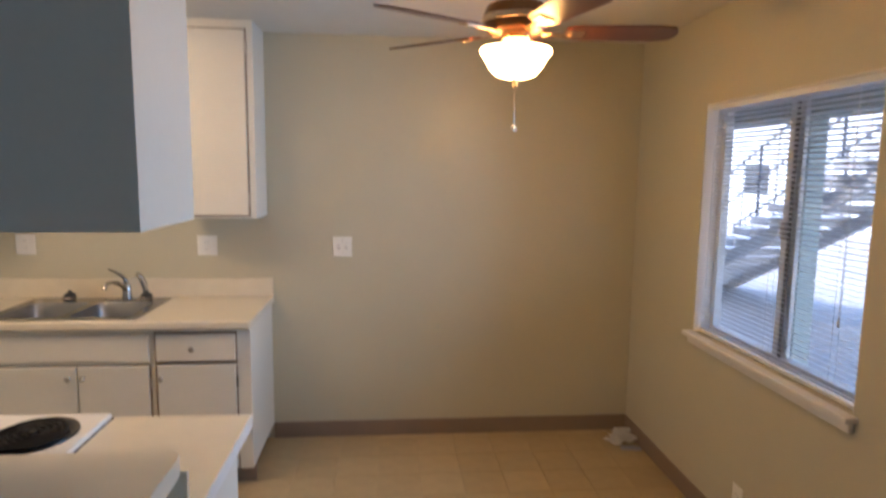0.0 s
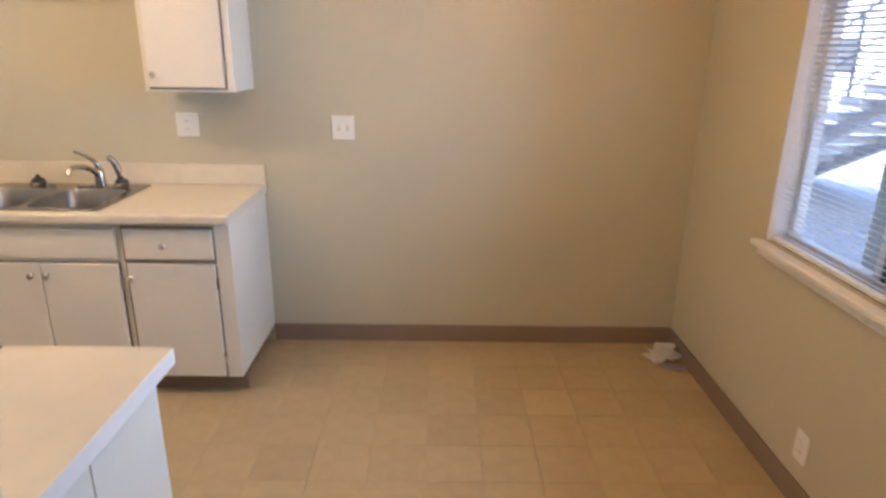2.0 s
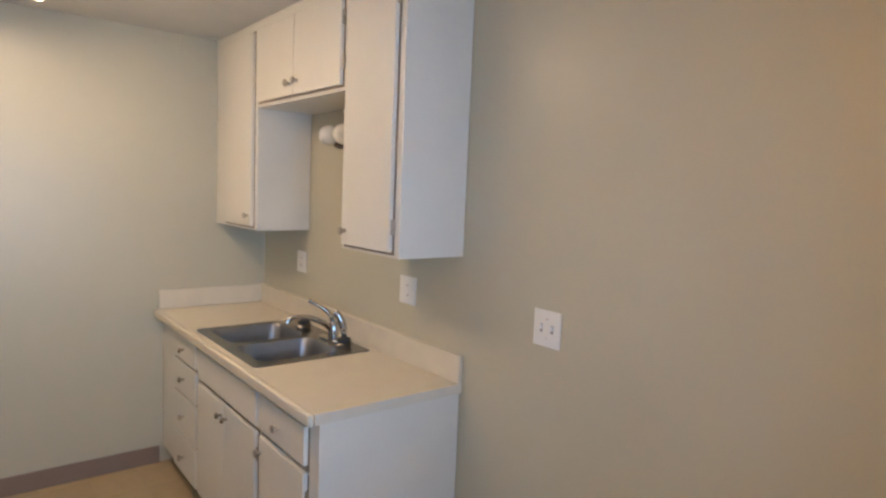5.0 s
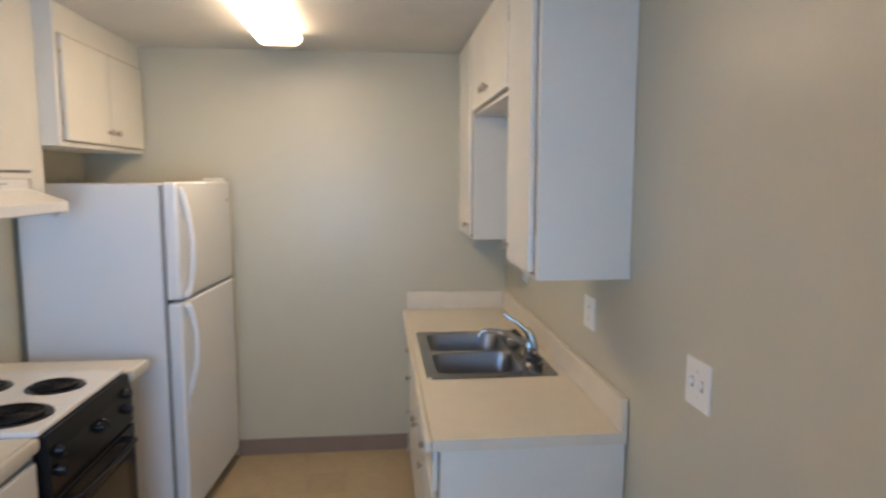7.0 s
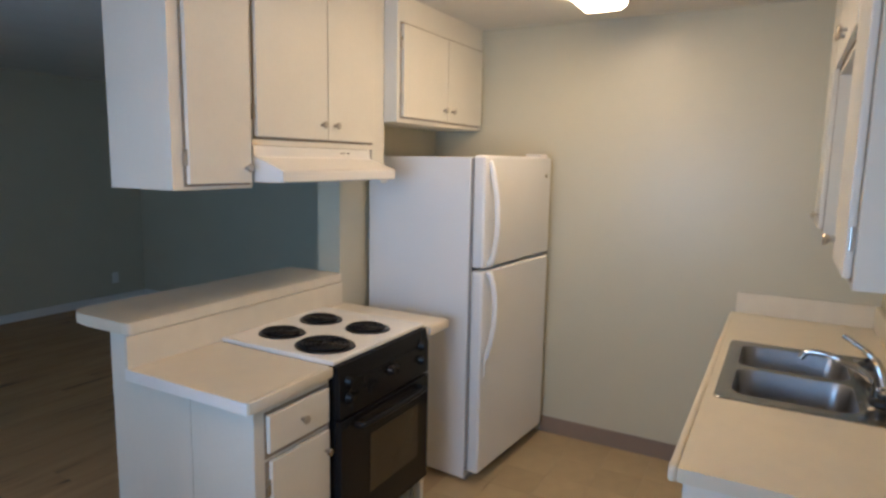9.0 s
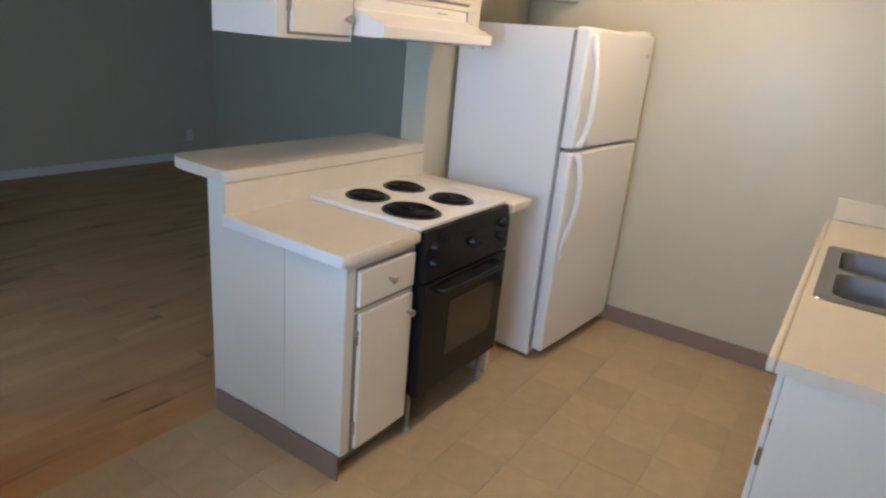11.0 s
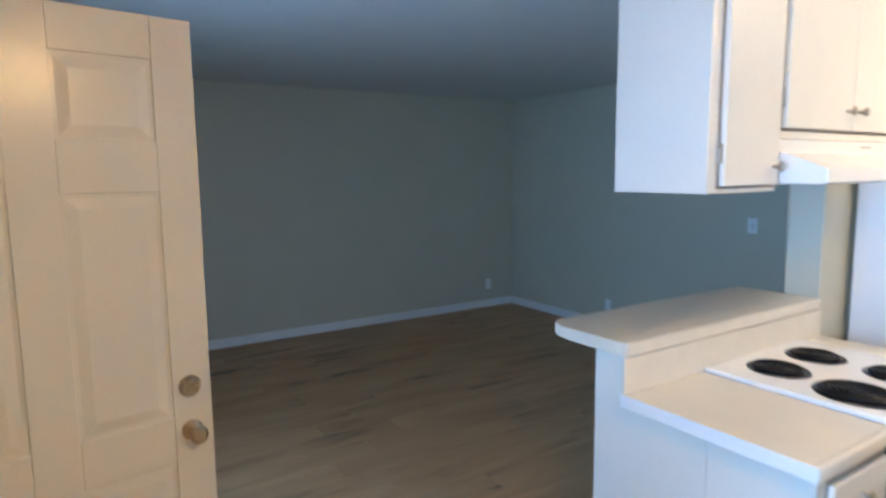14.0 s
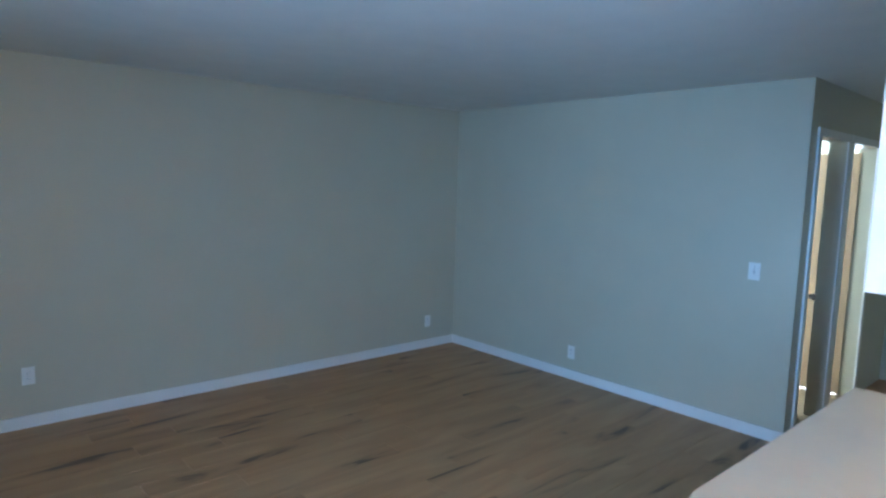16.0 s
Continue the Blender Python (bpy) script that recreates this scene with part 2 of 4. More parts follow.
def rounded(x0, x1, y0, y1, r, steps=5):
    pts = []
    for cx, cy, a0 in ((x1 - r, y1 - r, 0), (x0 + r, y1 - r, 90), (x0 + r, y0 + r, 180), (x1 - r, y0 + r, 270)):
        for k in range(steps + 1):
            a = radians(a0 + 90 * k / steps)
            pts.append((cx + r * math.cos(a), cy + r * math.sin(a)))
    return pts


def structure(name, bm, mat, label, category, smooth=False):
    return tagged(part(name, bm, mat, None, "", smooth), label, category, kind="structure")

# ---- the large structure ----
ZC, XW, YS, XL = 2.44, -4.175, -7.0, -5.24
WY0, WY1, WZ0, WZ1 = -1.9, -0.8, 0.87, 2.0
DY0, DY1, DZ = -3.92, -2.975, 2.08
structure("wall_north", box(XW - 0.12, 0.14, 0, 0.12, 0, ZC), WALL, "smooth greige painted kitchen and dining wall", "wall")
structure("wall_east", boxes((0, 0.14, WY1, 0, 0, ZC), (0, 0.14, WY0, WY1, 0, WZ0), (0, 0.14, WY0, WY1, WZ1, ZC), (0, 0.14, DY1, WY0, 0, ZC), (0, 0.14, DY0, DY1, DZ, ZC), (0, 0.14, YS - 0.12, DY0, 0, ZC)),
          WALL, "greige painted outer wall with window and entrance", "wall")
structure("wall_south", box(XL - 0.12, 0, YS - 0.12, YS, 0, ZC), WALL, "bare greige painted living room wall", "wall")
structure("wall_west", box(XL - 0.12, XL, YS, -3.68, 0, ZC), WALL, "bare greige painted wall ending at the hall", "wall")
structure("wall_kitchen_west", box(XW - 0.12, XW, -2.45, 0, 0, ZC), WALL, "greige painted wall at the kitchen's end", "wall")
structure("wall_kitchen_south", box(-7.6, -3.19, -2.595, -2.45, 0, ZC), WALL, "greige painted wall between kitchen and hall", "wall")
structure("wall_hall_end", box(-7.72, -7.6, -3.68, -2.45, 0, ZC), WALL, "plain painted wall at the hall's end", "wall")
H1, H2 = (-6.0, -5.42), (-6.76, -6.12)
structure("wall_hall_south", boxes((H1[1], XL - 0.12, -3.8, -3.68, 0, ZC), (H2[1], H1[0], -3.8, -3.68, 0, ZC), (-7.72, H2[0], -3.8, -3.68, 0, ZC), (H1[0], H1[1], -3.8, -3.68, 2.08, ZC), (H2[0], H2[1], -3.8, -3.68, 2.08, ZC)),
          WALL, "painted hall wall with two doorways", "wall")
structure("wall_bedroom", boxes((-8.32, -8.2, -6.3, -5.0, 0, ZC), (-8.32, -8.2, -5.0, -4.15, 0, 1.15), (-8.32, -8.2, -5.0, -4.15, 2.05, ZC), (-8.32, -8.2, -4.15, -3.68, 0, ZC),
                                (-8.2, XL - 0.12, -6.42, -6.3, 0, ZC), (-8.2, -7.72, -3.8, -3.68, 0, ZC)), WALL, "plain painted walls of the room off the hall", "wall")
structure("ceiling", box(-8.32, 0.14, YS - 0.12, 0.12, ZC, ZC + 0.12), CEIL, "matt off-white textured ceiling", "ceiling")
floor_slab = structure("floor", box(-8.32, 0.14, YS - 0.12, 0.12, -0.12, -0.006), GROUT, "subfloor under vinyl tiles and laminate planks", "floor")

# brown cove base in the kitchen, white base in the living room
def run_base(name, mat, h, t, runs, label):
    for x0, x1, y0, y1 in runs:
        bm = bmesh.new()
        add_box(bm, min(x0, x1), max(x0, x1), y0, y1, -0.004, h, bevel=0.003)
        structure(name, bm, mat, label, "baseboard")


run_base("baseboard_kitchen", COVE, 0.1, 0.008, [(-2.25, -0.01, -0.012, -0.002), (-0.012, -0.002, -2.58, -0.012), (XW + 0.002, XW + 0.012, -1.66, -0.62), (-2.012, -2.002, -2.575, -1.87)], "brown vinyl cove base along the wall")
run_base("baseboard", TRIM, 0.085, 0.014, [(XL + 0.016, -0.016, YS + 0.002, YS + 0.016), (XL + 0.002, XL + 0.016, YS + 0.002, -3.68), (-0.016, -0.002, YS + 0.016, DY0 - 0.07),
                                           (-7.6, -3.21, -2.611, -2.597), (-2.03, -3.19, -2.591, -2.577), (-0.016, -0.002, DY1 + 0.07, -2.58)], "white painted wooden baseboard")

# ---- window with blind ----
def window_frame(name, y0, y1, z0, z1, x0, x1, label):
    w = thing(name, ((x0 + x1) / 2, (y0 + y1) / 2, z0), label, "window", kind="structure")
    t = 0.035
    fr = part("window_frame", boxes((x0, x1, y0, y1, z0, z0 + t), (x0, x1, y0, y1, z1 - t, z1), (x0, x1, y0, y0 + t, z0 + t, z1 - t), (x0, x1, y1 - t, y1, z0 + t, z1 - t), bevel=0.003), ALU, w)
    return w, fr, t


win, win_frame, t = window_frame("window_1", WY0, WY1, WZ0, WZ1, 0.085, 0.125, "white aluminium sliding window, closed behind an open blind")
MID = -1.35
part("meeting_stile", boxes((0.088, 0.105, MID - 0.005, MID + 0.035, WZ0 + t, WZ1 - t), (0.105, 0.122, MID - 0.035, MID + 0.005, WZ0 + t, WZ1 - t), bevel=0.002), ALU, win)
part("seal", box(0.084, 0.087, MID - 0.028, MID - 0.006, WZ0 + t, WZ1 - t), DARKALU, win, "dark rubber seal strip")
for y0, y1, x in ((MID, WY1 - t, 0.112), (WY0 + t, MID, 0.097)):
    pane = part("pane", box(x, x + 0.003, y0, y1, WZ0 + t, WZ1 - t), GLASS, win)
    pane.visible_shadow = False
part("window_sill", boxes((-0.048, 0.085, WY0 - 0.025, WY1 + 0.025, WZ0 - 0.022, WZ0 - 0.0005), (-0.022, -0.001, WY0 - 0.01, WY1 + 0.01, WZ0 - 0.06, WZ0 - 0.022), bevel=0.005), TRIM, win, "white painted sill board with apron")
part("jamb_lining", boxes((0.002, 0.084, WY0 + 0.001, WY0 + 0.006, WZ0, WZ1), (0.002, 0.084, WY1 - 0.006, WY1 - 0.001, WZ0, WZ1), (0.002, 0.084, WY0 + 0.006, WY1 - 0.006, WZ1 - 0.006, WZ1 - 0.001)), TRIM, win)
latch = part("latch", box(0.07, 0.088, MID - 0.006, MID + 0.022, 1.4, 1.47, bevel=0.004), GASKET, win)

blind = thing("window_blind", (0.035, -1.35, WZ0), "white aluminium mini blind, slats tilted open, let down", "blind")
part("headrail", box(0.018, 0.05, WY0 + 0.012, WY1 - 0.012, WZ1 - 0.035, WZ1 - 0.008, bevel=0.003), SLAT, blind)
part("bottom_rail", box(0.02, 0.048, WY0 + 0.014, WY1 - 0.014, WZ0 + 0.004, WZ0 + 0.022, bevel=0.006), SLAT, blind)
bm = bmesh.new()
for k in range(4):
    a = -0.0125 + 0.025 * k / 3
    z = 0.0022 * (1 - (a / 0.0125) ** 2) - a * 0.3
    for y in (WY0 + 0.016, WY1 - 0.016):
        bm.verts.new((a, y, z))
bm.verts.ensure_lookup_table()
for k in range(3):
    bm.faces.new((bm.verts[2 * k], bm.verts[2 * k + 1], bm.verts[2 * k + 3], bm.verts[2 * k + 2]))
bmesh.ops.solidify(bm, geom=list(bm.faces), thickness=0.0005)
first = part("slat", bm, SLAT, None, smooth=True)
first.parent = blind
first.location = (0, 1.35, 0.035)
z = WZ0 + 0.035 + 0.0205
while z < WZ1 - 0.045:
    s = first.copy()
    scene.collection.objects.link(s)
    s.location = (0, 1.35, z - WZ0)
    z += 0.0205
for y in (WY0 + 0.16, (WY0 + WY1) / 2, WY1 - 0.16):
    part("ladder_cord", boxes((0.0215, 0.0225, y - 0.0006, y + 0.0006, WZ0 + 0.02, WZ1 - 0.03), (0.0475, 0.0485, y - 0.0006, y + 0.0006, WZ0 + 0.02, WZ1 - 0.03)), SLAT, blind)
part("tilt_wand", tube([(0.012, WY1 - 0.08, WZ1 - 0.03), (0.01, WY1 - 0.085, 1.1)], 0.004, 6), SLAT, blind, "clear white tilt wand")
part("lift_cord", tube([(0.012, WY0 + 0.12, WZ1 - 0.03), (0.01, WY0 + 0.12, 1.18), (0.01, WY0 + 0.12, 1.14)], [0.0015, 0.0015, 0.006], 6), SLAT, blind)

# ---- entrance ----
structure("trim_entrance", boxes((-0.012, -0.001, DY0 - 0.065, DY0, 0, DZ + 0.065), (-0.012, -0.001, DY1, DY1 + 0.065, 0, DZ + 0.065), (-0.012, -0.001, DY0, DY1, DZ, DZ + 0.065),
                                 (0.0, 0.14, DY0, DY0 + 0.02, 0, DZ), (0.0, 0.14, DY1 - 0.02, DY1, 0, DZ), (0.0, 0.14, DY0 + 0.02, DY1 - 0.02, DZ - 0.02, DZ), bevel=0.002), TRIM, "white painted door casing and jamb", "trim")


def panel_leaf(th, w, h, mat, cols, rows, thick=0.042, proud=0.007):
    """A six panel leaf in its own axes: x from the hinge, z up, front to +y and back to -y."""
    body = part("leaf", box(0, w, -thick / 2 + proud, thick / 2 - proud, 0.012, h, bevel=0.001), mat, th)
    for s in (1, -1):
        y0, y1 = s * (thick / 2 - proud), s * thick / 2
        bm = bmesh.new()
        xs = [0.0] + [e for c in cols for e in c] + [w]
        for k in range(0, len(xs), 2):
            add_box(bm, xs[k], xs[k + 1], y0, y1, 0.012, h, bevel=0.0025)
        zs = [0.012] + [e for r in rows for e in r] + [h]
        for c0, c1 in cols:
            for k in range(0, len(zs), 2):
                add_box(bm, c0, c1, y0, y1, zs[k], zs[k + 1], bevel=0.0025)
        part("stiles_and_rails", bm, mat, th)
        for c0, c1 in cols:
            for r0, r1 in rows:
                bm = bmesh.new()
                a = [bm.verts.new((x, y0, z)) for x, z in ((c0 + 0.012, r0 + 0.012), (c1 - 0.012, r0 + 0.012), (c1 - 0.012, r1 - 0.012), (c0 + 0.012, r1 - 0.012))]
                i = 0.042
                b = [bm.verts.new((x, y1 - s * 0.001, z)) for x, z in ((c0 + i, r0 + i), (c1 - i, r0 + i), (c1 - i, r1 - i), (c0 + i, r1 - i))]
                bm.faces.new(b)
                for k in range(4):
                    bm.faces.new((a[k], a[(k + 1) % 4], b[(k + 1) % 4], b[k]))
                part("raised_panel", bm, mat, th)
    return body


def knob_profile(r):
    return [(0, 0), (r * 1.15, 0), (r * 1.15, 0.006), (r * 0.5, 0.011), (r * 0.42, 0.028), (r * 0.8, 0.038), (r, 0.05), (r * 0.97, 0.062), (r * 0.7, 0.07), (0, 0.072)]


def along(v, at):
    """A pose at a point whose z axis runs along v."""
    return Matrix.Translation(at) @ Vector(v).to_track_quat("Z", "Y").to_matrix().to_4x4()


DW = 0.845
front_door = thing("door_1", (0, 0, 0), "white six-panel front door with brass knob and deadbolt, standing open", "door", kind="structure")
panel_leaf(front_door, DW, 2.05, DOORW, [(0.115, 0.365), (0.48, 0.73)], [(0.22, 0.74), (0.88, 1.56), (1.7, 1.93)])
for s in (1, -1):
    part("knob", lathe(knob_profile(0.027), along((0, s, 0), (DW - 0.065, s * 0.021, 0.83))), BRASS, front_door, "round antique brass knob", True)
part("deadbolt", lathe([(0, 0), (0.033, 0), (0.033, 0.008), (0.026, 0.016), (0.026, 0.02), (0, 0.021)], along((0, 1, 0), (DW - 0.065, 0.021, 0.97))), BRASS, front_door, "round brass deadbolt", True)
part("thumb_turn", box(DW - 0.083, DW - 0.047, 0.04, 0.054, 0.964, 0.976, bevel=0.004), BRASS, front_door)
for z in (0.25, 1.05, 1.85):
    part("hinge", lathe([(0, 0), (0.007, 0), (0.007, 0.09), (0, 0.09)], Matrix.Translation((-0.004, 0.026, z)), 10), NICKEL, front_door)
front_door.matrix_basis = Matrix.Translation((-0.03, -3.0, 0)) @ Matrix.Rotation(radians(189.5), 4, "Z") @ Matrix.Scale(-1, 4, (0, 1, 0))

# ---- hall and the room beyond ----
for i, (h0, h1) in enumerate((H1, H2)):
    structure("trim_hall", boxes((h0 - 0.055, h0, -3.68, -3.665, 0, 2.135), (h1, h1 + 0.055, -3.68, -3.665, 0, 2.135), (h0, h1, -3.68, -3.665, 2.08, 2.135), bevel=0.003), TRIM, "white painted door casing in the hall", "trim")
def hall_door(name, at, turn, w):
    d = thing(name, (0, 0, 0), "plain pale birch interior door, half open", "door", kind="structure")
    part("leaf", box(0, w, -0.018, 0.018, 0.012, 2.04, bevel=0.002), BIRCH, d)
    for s in (1, -1):
        part("knob", lathe(knob_profile(0.025), along((0, s, 0), (w - 0.06, s * 0.018, 0.93))), NICKEL, d, "", True)
    d.matrix_basis = Matrix.Translation(at) @ Matrix.Rotation(radians(turn), 4, "Z")


hall_door("door_2", (H1[1] - 0.005, -3.72, 0), 196, 0.57)
hall_door("door_3", (H2[0] + 0.005, -3.78, 0), -80, 0.62)
bed_win, _, t2 = window_frame("window_2", -5.0, -4.15, 1.15, 2.05, -8.29, -8.25, "white framed window of the room off the hall")
bp = part("pane", box(-8.272, -8.268, -5.0 + t2, -4.15 - t2, 1.15 + t2, 2.05 - t2), GLASS, bed_win)
bp.visible_shadow = False

# ---- cabinets ----
def cab_knob(parent, x, y, z, s):
    part("knob", lathe([(0, 0), (0.007, 0), (0.006, 0.012), (0.014, 0.018), (0.016, 0.024), (0.012, 0.029), (0, 0.03)], along((0, s, 0), (x, y, z)), 14), NICKEL, parent, "round nickel knob", True)


def cab_face(th, name, x0, x1, z0, z1, y, s, knob=None, hinge=None):
    """A lipped slab front, proud of the face frame at y towards s."""
    d = part(name, box(x0, x1, y + s * 0.0015, y + s * 0.019, z0, z1, bevel=0.004), CABW, th)
    if knob:
        cab_knob(d, knob[0], y + s * 0.019, knob[1], s)
    if hinge is not None:
        for z in (z0 + 0.09, z1 - 0.09):
            part("hinge", boxes((hinge - 0.007, hinge + 0.007, y + s * 0.0005, y + s * 0.013, z - 0.028, z + 0.028), bevel=0.002), NICKEL, d, "small painted hinge")
    return d


def carcass(th, x0, x1, y0, y1, z0, z1, s, openings, toe=0.0):
    """Body behind the face, and a solid face frame with dark sheets painted as shade round the fronts."""
    yf = y1 if s > 0 else y0
    back = y0 if s > 0 else y1
    zb = z0 + toe
    t = 0.018
    inner = yf - s * 0.02
    part("side_panel", box(x0, x0 + t, back, inner, zb, z1), CABW, th)
    part("side_panel", box(x1 - t, x1, back, inner, zb, z1), CABW, th)
    part("bottom_panel", box(x0 + t, x1 - t, back, inner, zb, zb + t), CABW, th)
    part("top_panel", box(x0 + t, x1 - t, back, inner, z1 - t, z1), CABW, th)
    part("back_panel", box(x0 + t, x1 - t, back, back + s * 0.008, zb + t, z1 - t), CABW, th)
    f = bmesh.new()
    add_box(f, x0, x1, inner, yf, zb, z1)
    part("face_frame", f, CABW, th)
    if toe:
        part("toe_kick", box(x0, x1, yf - s * 0.075, yf - s * 0.06, z0, zb), COVE, th, "recessed brown toe kick")
    # no real gap is cut: the shade is a brown sheet on the frame
    for a0, a1, b0, b1 in openings:
        part("painted_gap_shade", box(a0, a1, yf + s * 0.0003, yf + s * 0.001, b0, b1), GAP_SHADE, th, "thin dark sheet painted as the shade round the front")


lay_out([(-4.335, XW), (-3.57, -3.515), (-2.755, -2.735), (-2.308, -2.325), (-2.2, -2.238)])
YF = -0.6
base_r = thing("base_cabinet", (-2.48, -0.3, 0), "off-white painted base cabinet with drawer over door", "cabinet", "north base cabinets")
carcass(base_r, -2.755, -2.215, YF, -0.005, 0, 0.86, -1, [(-2.745, -2.297, 0.668, 0.84), (-2.745, -2.297, 0.1, 0.66)], 0.1)
cab_face(base_r, "drawer", -2.73, -2.308, 0.69, 0.828, YF, -1, (-2.535, 0.757))
cab_face(base_r, "door", -2.728, -2.308, 0.11, 0.665, YF, -1, (-2.705, 0.605), -2.301)
base_s = thing("base_cabinet", (-3.15, -0.3, 0), "off-white painted sink cabinet with two doors", "cabinet", "north base cabinets")
carcass(base_s, -3.57, -2.757, YF, -0.005, 0, 0.715, -1, [(-3.53, -2.765, 0.1, 0.672)], 0.1)
part("front_rail", box(-3.57, -2.757, YF, YF + 0.018, 0.7155, 0.86), CABW, base_s)
part("side_panel", box(-2.776, -2.757, YF + 0.0185, -0.005, 0.7155, 0.86), CABW, base_s)
cab_face(base_s, "false_front", -3.525, -2.77, 0.69, 0.828, YF, -1)
cab_face(base_s, "door", -3.525, -3.14, 0.11, 0.665, YF, -1, (-3.172, 0.612))
cab_face(base_s, "door", -3.132, -2.775, 0.11, 0.665, YF, -1, (-3.1, 0.615), -2.768)
base_d = thing("base_cabinet", (-3.9, -0.3, 0), "off-white painted base cabinet with four drawers", "cabinet", "north base cabinets")
carcass(base_d, -4.331, -3.572, YF, -0.005, 0, 0.86, -1, [(-4.01, -3.55, 0.1, 0.845)], 0.1)
for z0, z1 in ((0.715, 0.835), (0.54, 0.7), (0.32, 0.525), (0.11, 0.305)):
    cab_face(base_d, "drawer", -4.0, -3.56, z0, z1, YF, -1, (-3.78, (z0 + z1) / 2))

# counter with sink cut-out
SINK_PLAN = [(-4.335, XW), (-3.62, -3.57), (-2.77, -2.815), (-2.2, -2.238)]
lay_out(SINK_PLAN)
SX0, SX1, SY0, SY1 = -3.6, -2.79, -0.575, -0.08
ctr = thing("countertop", (-3.27, -0.3, 0.86), "cream laminate countertop with rounded nose and backsplash", "countertop")
def slab_with_hole(x0, x1, y0, y1, hole, z0, z1):
    bm = bmesh.new()
    hx0, hx1, hy0, hy1 = hole
    rings = []
    for z in (z0, z1):
        o = [bm.verts.new((x, y, z)) for x, y in ((x0, y0), (x1, y0), (x1, y1), (x0, y1))]
        h = [bm.verts.new((x, y, z)) for x, y in ((hx0, hy0), (hx1, hy0), (hx1, hy1), (hx0, hy1))]
        rings.append((o, h))
        for k in range(4):
            bm.faces.new((o[k], o[(k + 1) % 4], h[(k + 1) % 4], h[k]))
    for side in (0, 1):
        p, q = rings[0][side], rings[1][side]
        for k in range(4):
            bm.faces.new((p[k], p[(k + 1) % 4], q[(k + 1) % 4], q[k]))
    return bm


part("slab", slab_with_hole(-4.332, -2.2, -0.625, -0.003, (SX0, SX1, SY0, SY1), 0.862, 0.9), COUNTER, ctr)
part("front_nose", box(-4.332, -2.2, -0.648, -0.6255, 0.858, 0.9015, bevel=0.011, segments=4), COUNTER, ctr, smooth=True)
part("backsplash", boxes((-4.332, -2.2, -0.024, -0.0025, 0.9005, 1.01), (-4.332, -4.311, -0.62, -0.0245, 0.9005, 1.01), bevel=0.005), COUNTER, ctr)

# sink
sink = thing("kitchen_sink", (-3.26, -0.33, 0.9), "double-bowl stainless steel sink set in the counter", "sink")
def ring(bm, pts, z):
    return [bm.verts.new((x, y, z)) for x, y in pts]


bm = bmesh.new()
loops = [ring(bm, rounded(SX0 - 0.02, SX1 + 0.02, SY0 - 0.02, SY1 + 0.02, 0.02), 0.905)]
bowls = ((-3.56, -3.21, -0.55, -0.185), (-3.17, -2.83, -0.55, -0.185))
for b in bowls:
    loops.append(ring(bm, rounded(*b, 0.055), 0.905))
edges = [bm.edges.new((lp[i], lp[(i + 1) % len(lp)])) for lp in loops for i in range(len(lp))]
bmesh.ops.triangle_fill(bm, edges=edges, use_beauty=True)
low = ring(bm, rounded(SX0 - 0.024, SX1 + 0.024, SY0 - 0.024, SY1 + 0.024, 0.022), 0.9012)
n = len(low)
for i in range(n):
    bm.faces.new((loops[0][i], loops[0][(i + 1) % n], low[(i + 1) % n], low[i]))
part("rim", bm, STEEL, sink, smooth=True)
for b in bowls:
    bm = bmesh.new()
    prev = None
    for inset, z, r in ((0, 0.905, 0.055), (0.004, 0.898, 0.055), (0.012, 0.8, 0.06), (0.02, 0.757, 0.065), (0.045, 0.738, 0.06), (0.09, 0.734, 0.05)):
        cur = ring(bm, rounded(b[0] + inset, b[1] - inset, b[2] + inset, b[3] - inset, r), z)
        if prev:
            for i in range(len(cur)):
                bm.faces.new((prev[i], prev[(i + 1) % len(cur)], cur[(i + 1) % len(cur)], cur[i]))
        prev = cur
    bm.faces.new(prev)
    bowl = part("bowl", bm, SINKS, sink, smooth=True)
    part("drain", lathe([(0.045, 0.735), (0.042, 0.738), (0.03, 0.736), (0, 0.736)], Matrix.Translation(((b[0] + b[1]) / 2, (b[2] + b[3]) / 2, 0)), 20), CHROME, bowl, smooth=True)

lay_out([(-3.12, -3.04)])
tap = thing("sink_faucet", (-3.12, -0.125, 0.905), "chrome single-lever faucet with side sprayer", "faucet")
part("deck_plate", prism(rounded(-3.24, -2.99, -0.152, -0.098, 0.026), "z", 0.906, 0.914, 0.002), CHROME, tap, smooth=True)
part("faucet_body", lathe([(0, 0.914), (0.026, 0.914), (0.025, 0.95), (0.023, 0.985), (0.015, 1.0), (0, 1.002)], Matrix.Translation((-3.12, -0.125, 0))), CHROME, tap, smooth=True)
part("spout", tube(curve([(-3.12, -0.13, 0.955), (-3.122, -0.18, 0.998), (-3.13, -0.26, 1.03), (-3.14, -0.33, 1.032), (-3.142, -0.352, 1.008)]), [0.0135] * 16 + [0.011] * 17, 12), CHROME, tap, smooth=True)
part("lever", tube(curve([(-3.12, -0.125, 0.995), (-3.123, -0.138, 1.028), (-3.14, -0.175, 1.065), (-3.165, -0.235, 1.1)]), [0.014] * 8 + [0.01] * 8 + [0.0075] * 9, 10), CHROME, tap, smooth=True)
part("sprayer", tube(curve([(-3.02, -0.125, 0.914), (-3.02, -0.125, 0.95), (-3.022, -0.13, 0.995), (-3.032, -0.145, 1.04), (-3.045, -0.16, 1.06)]), [0.02] * 6 + [0.013] * 8 + [0.017] * 8 + [0.016] * 11, 12), CHROME, tap, "chrome hand sprayer", True)
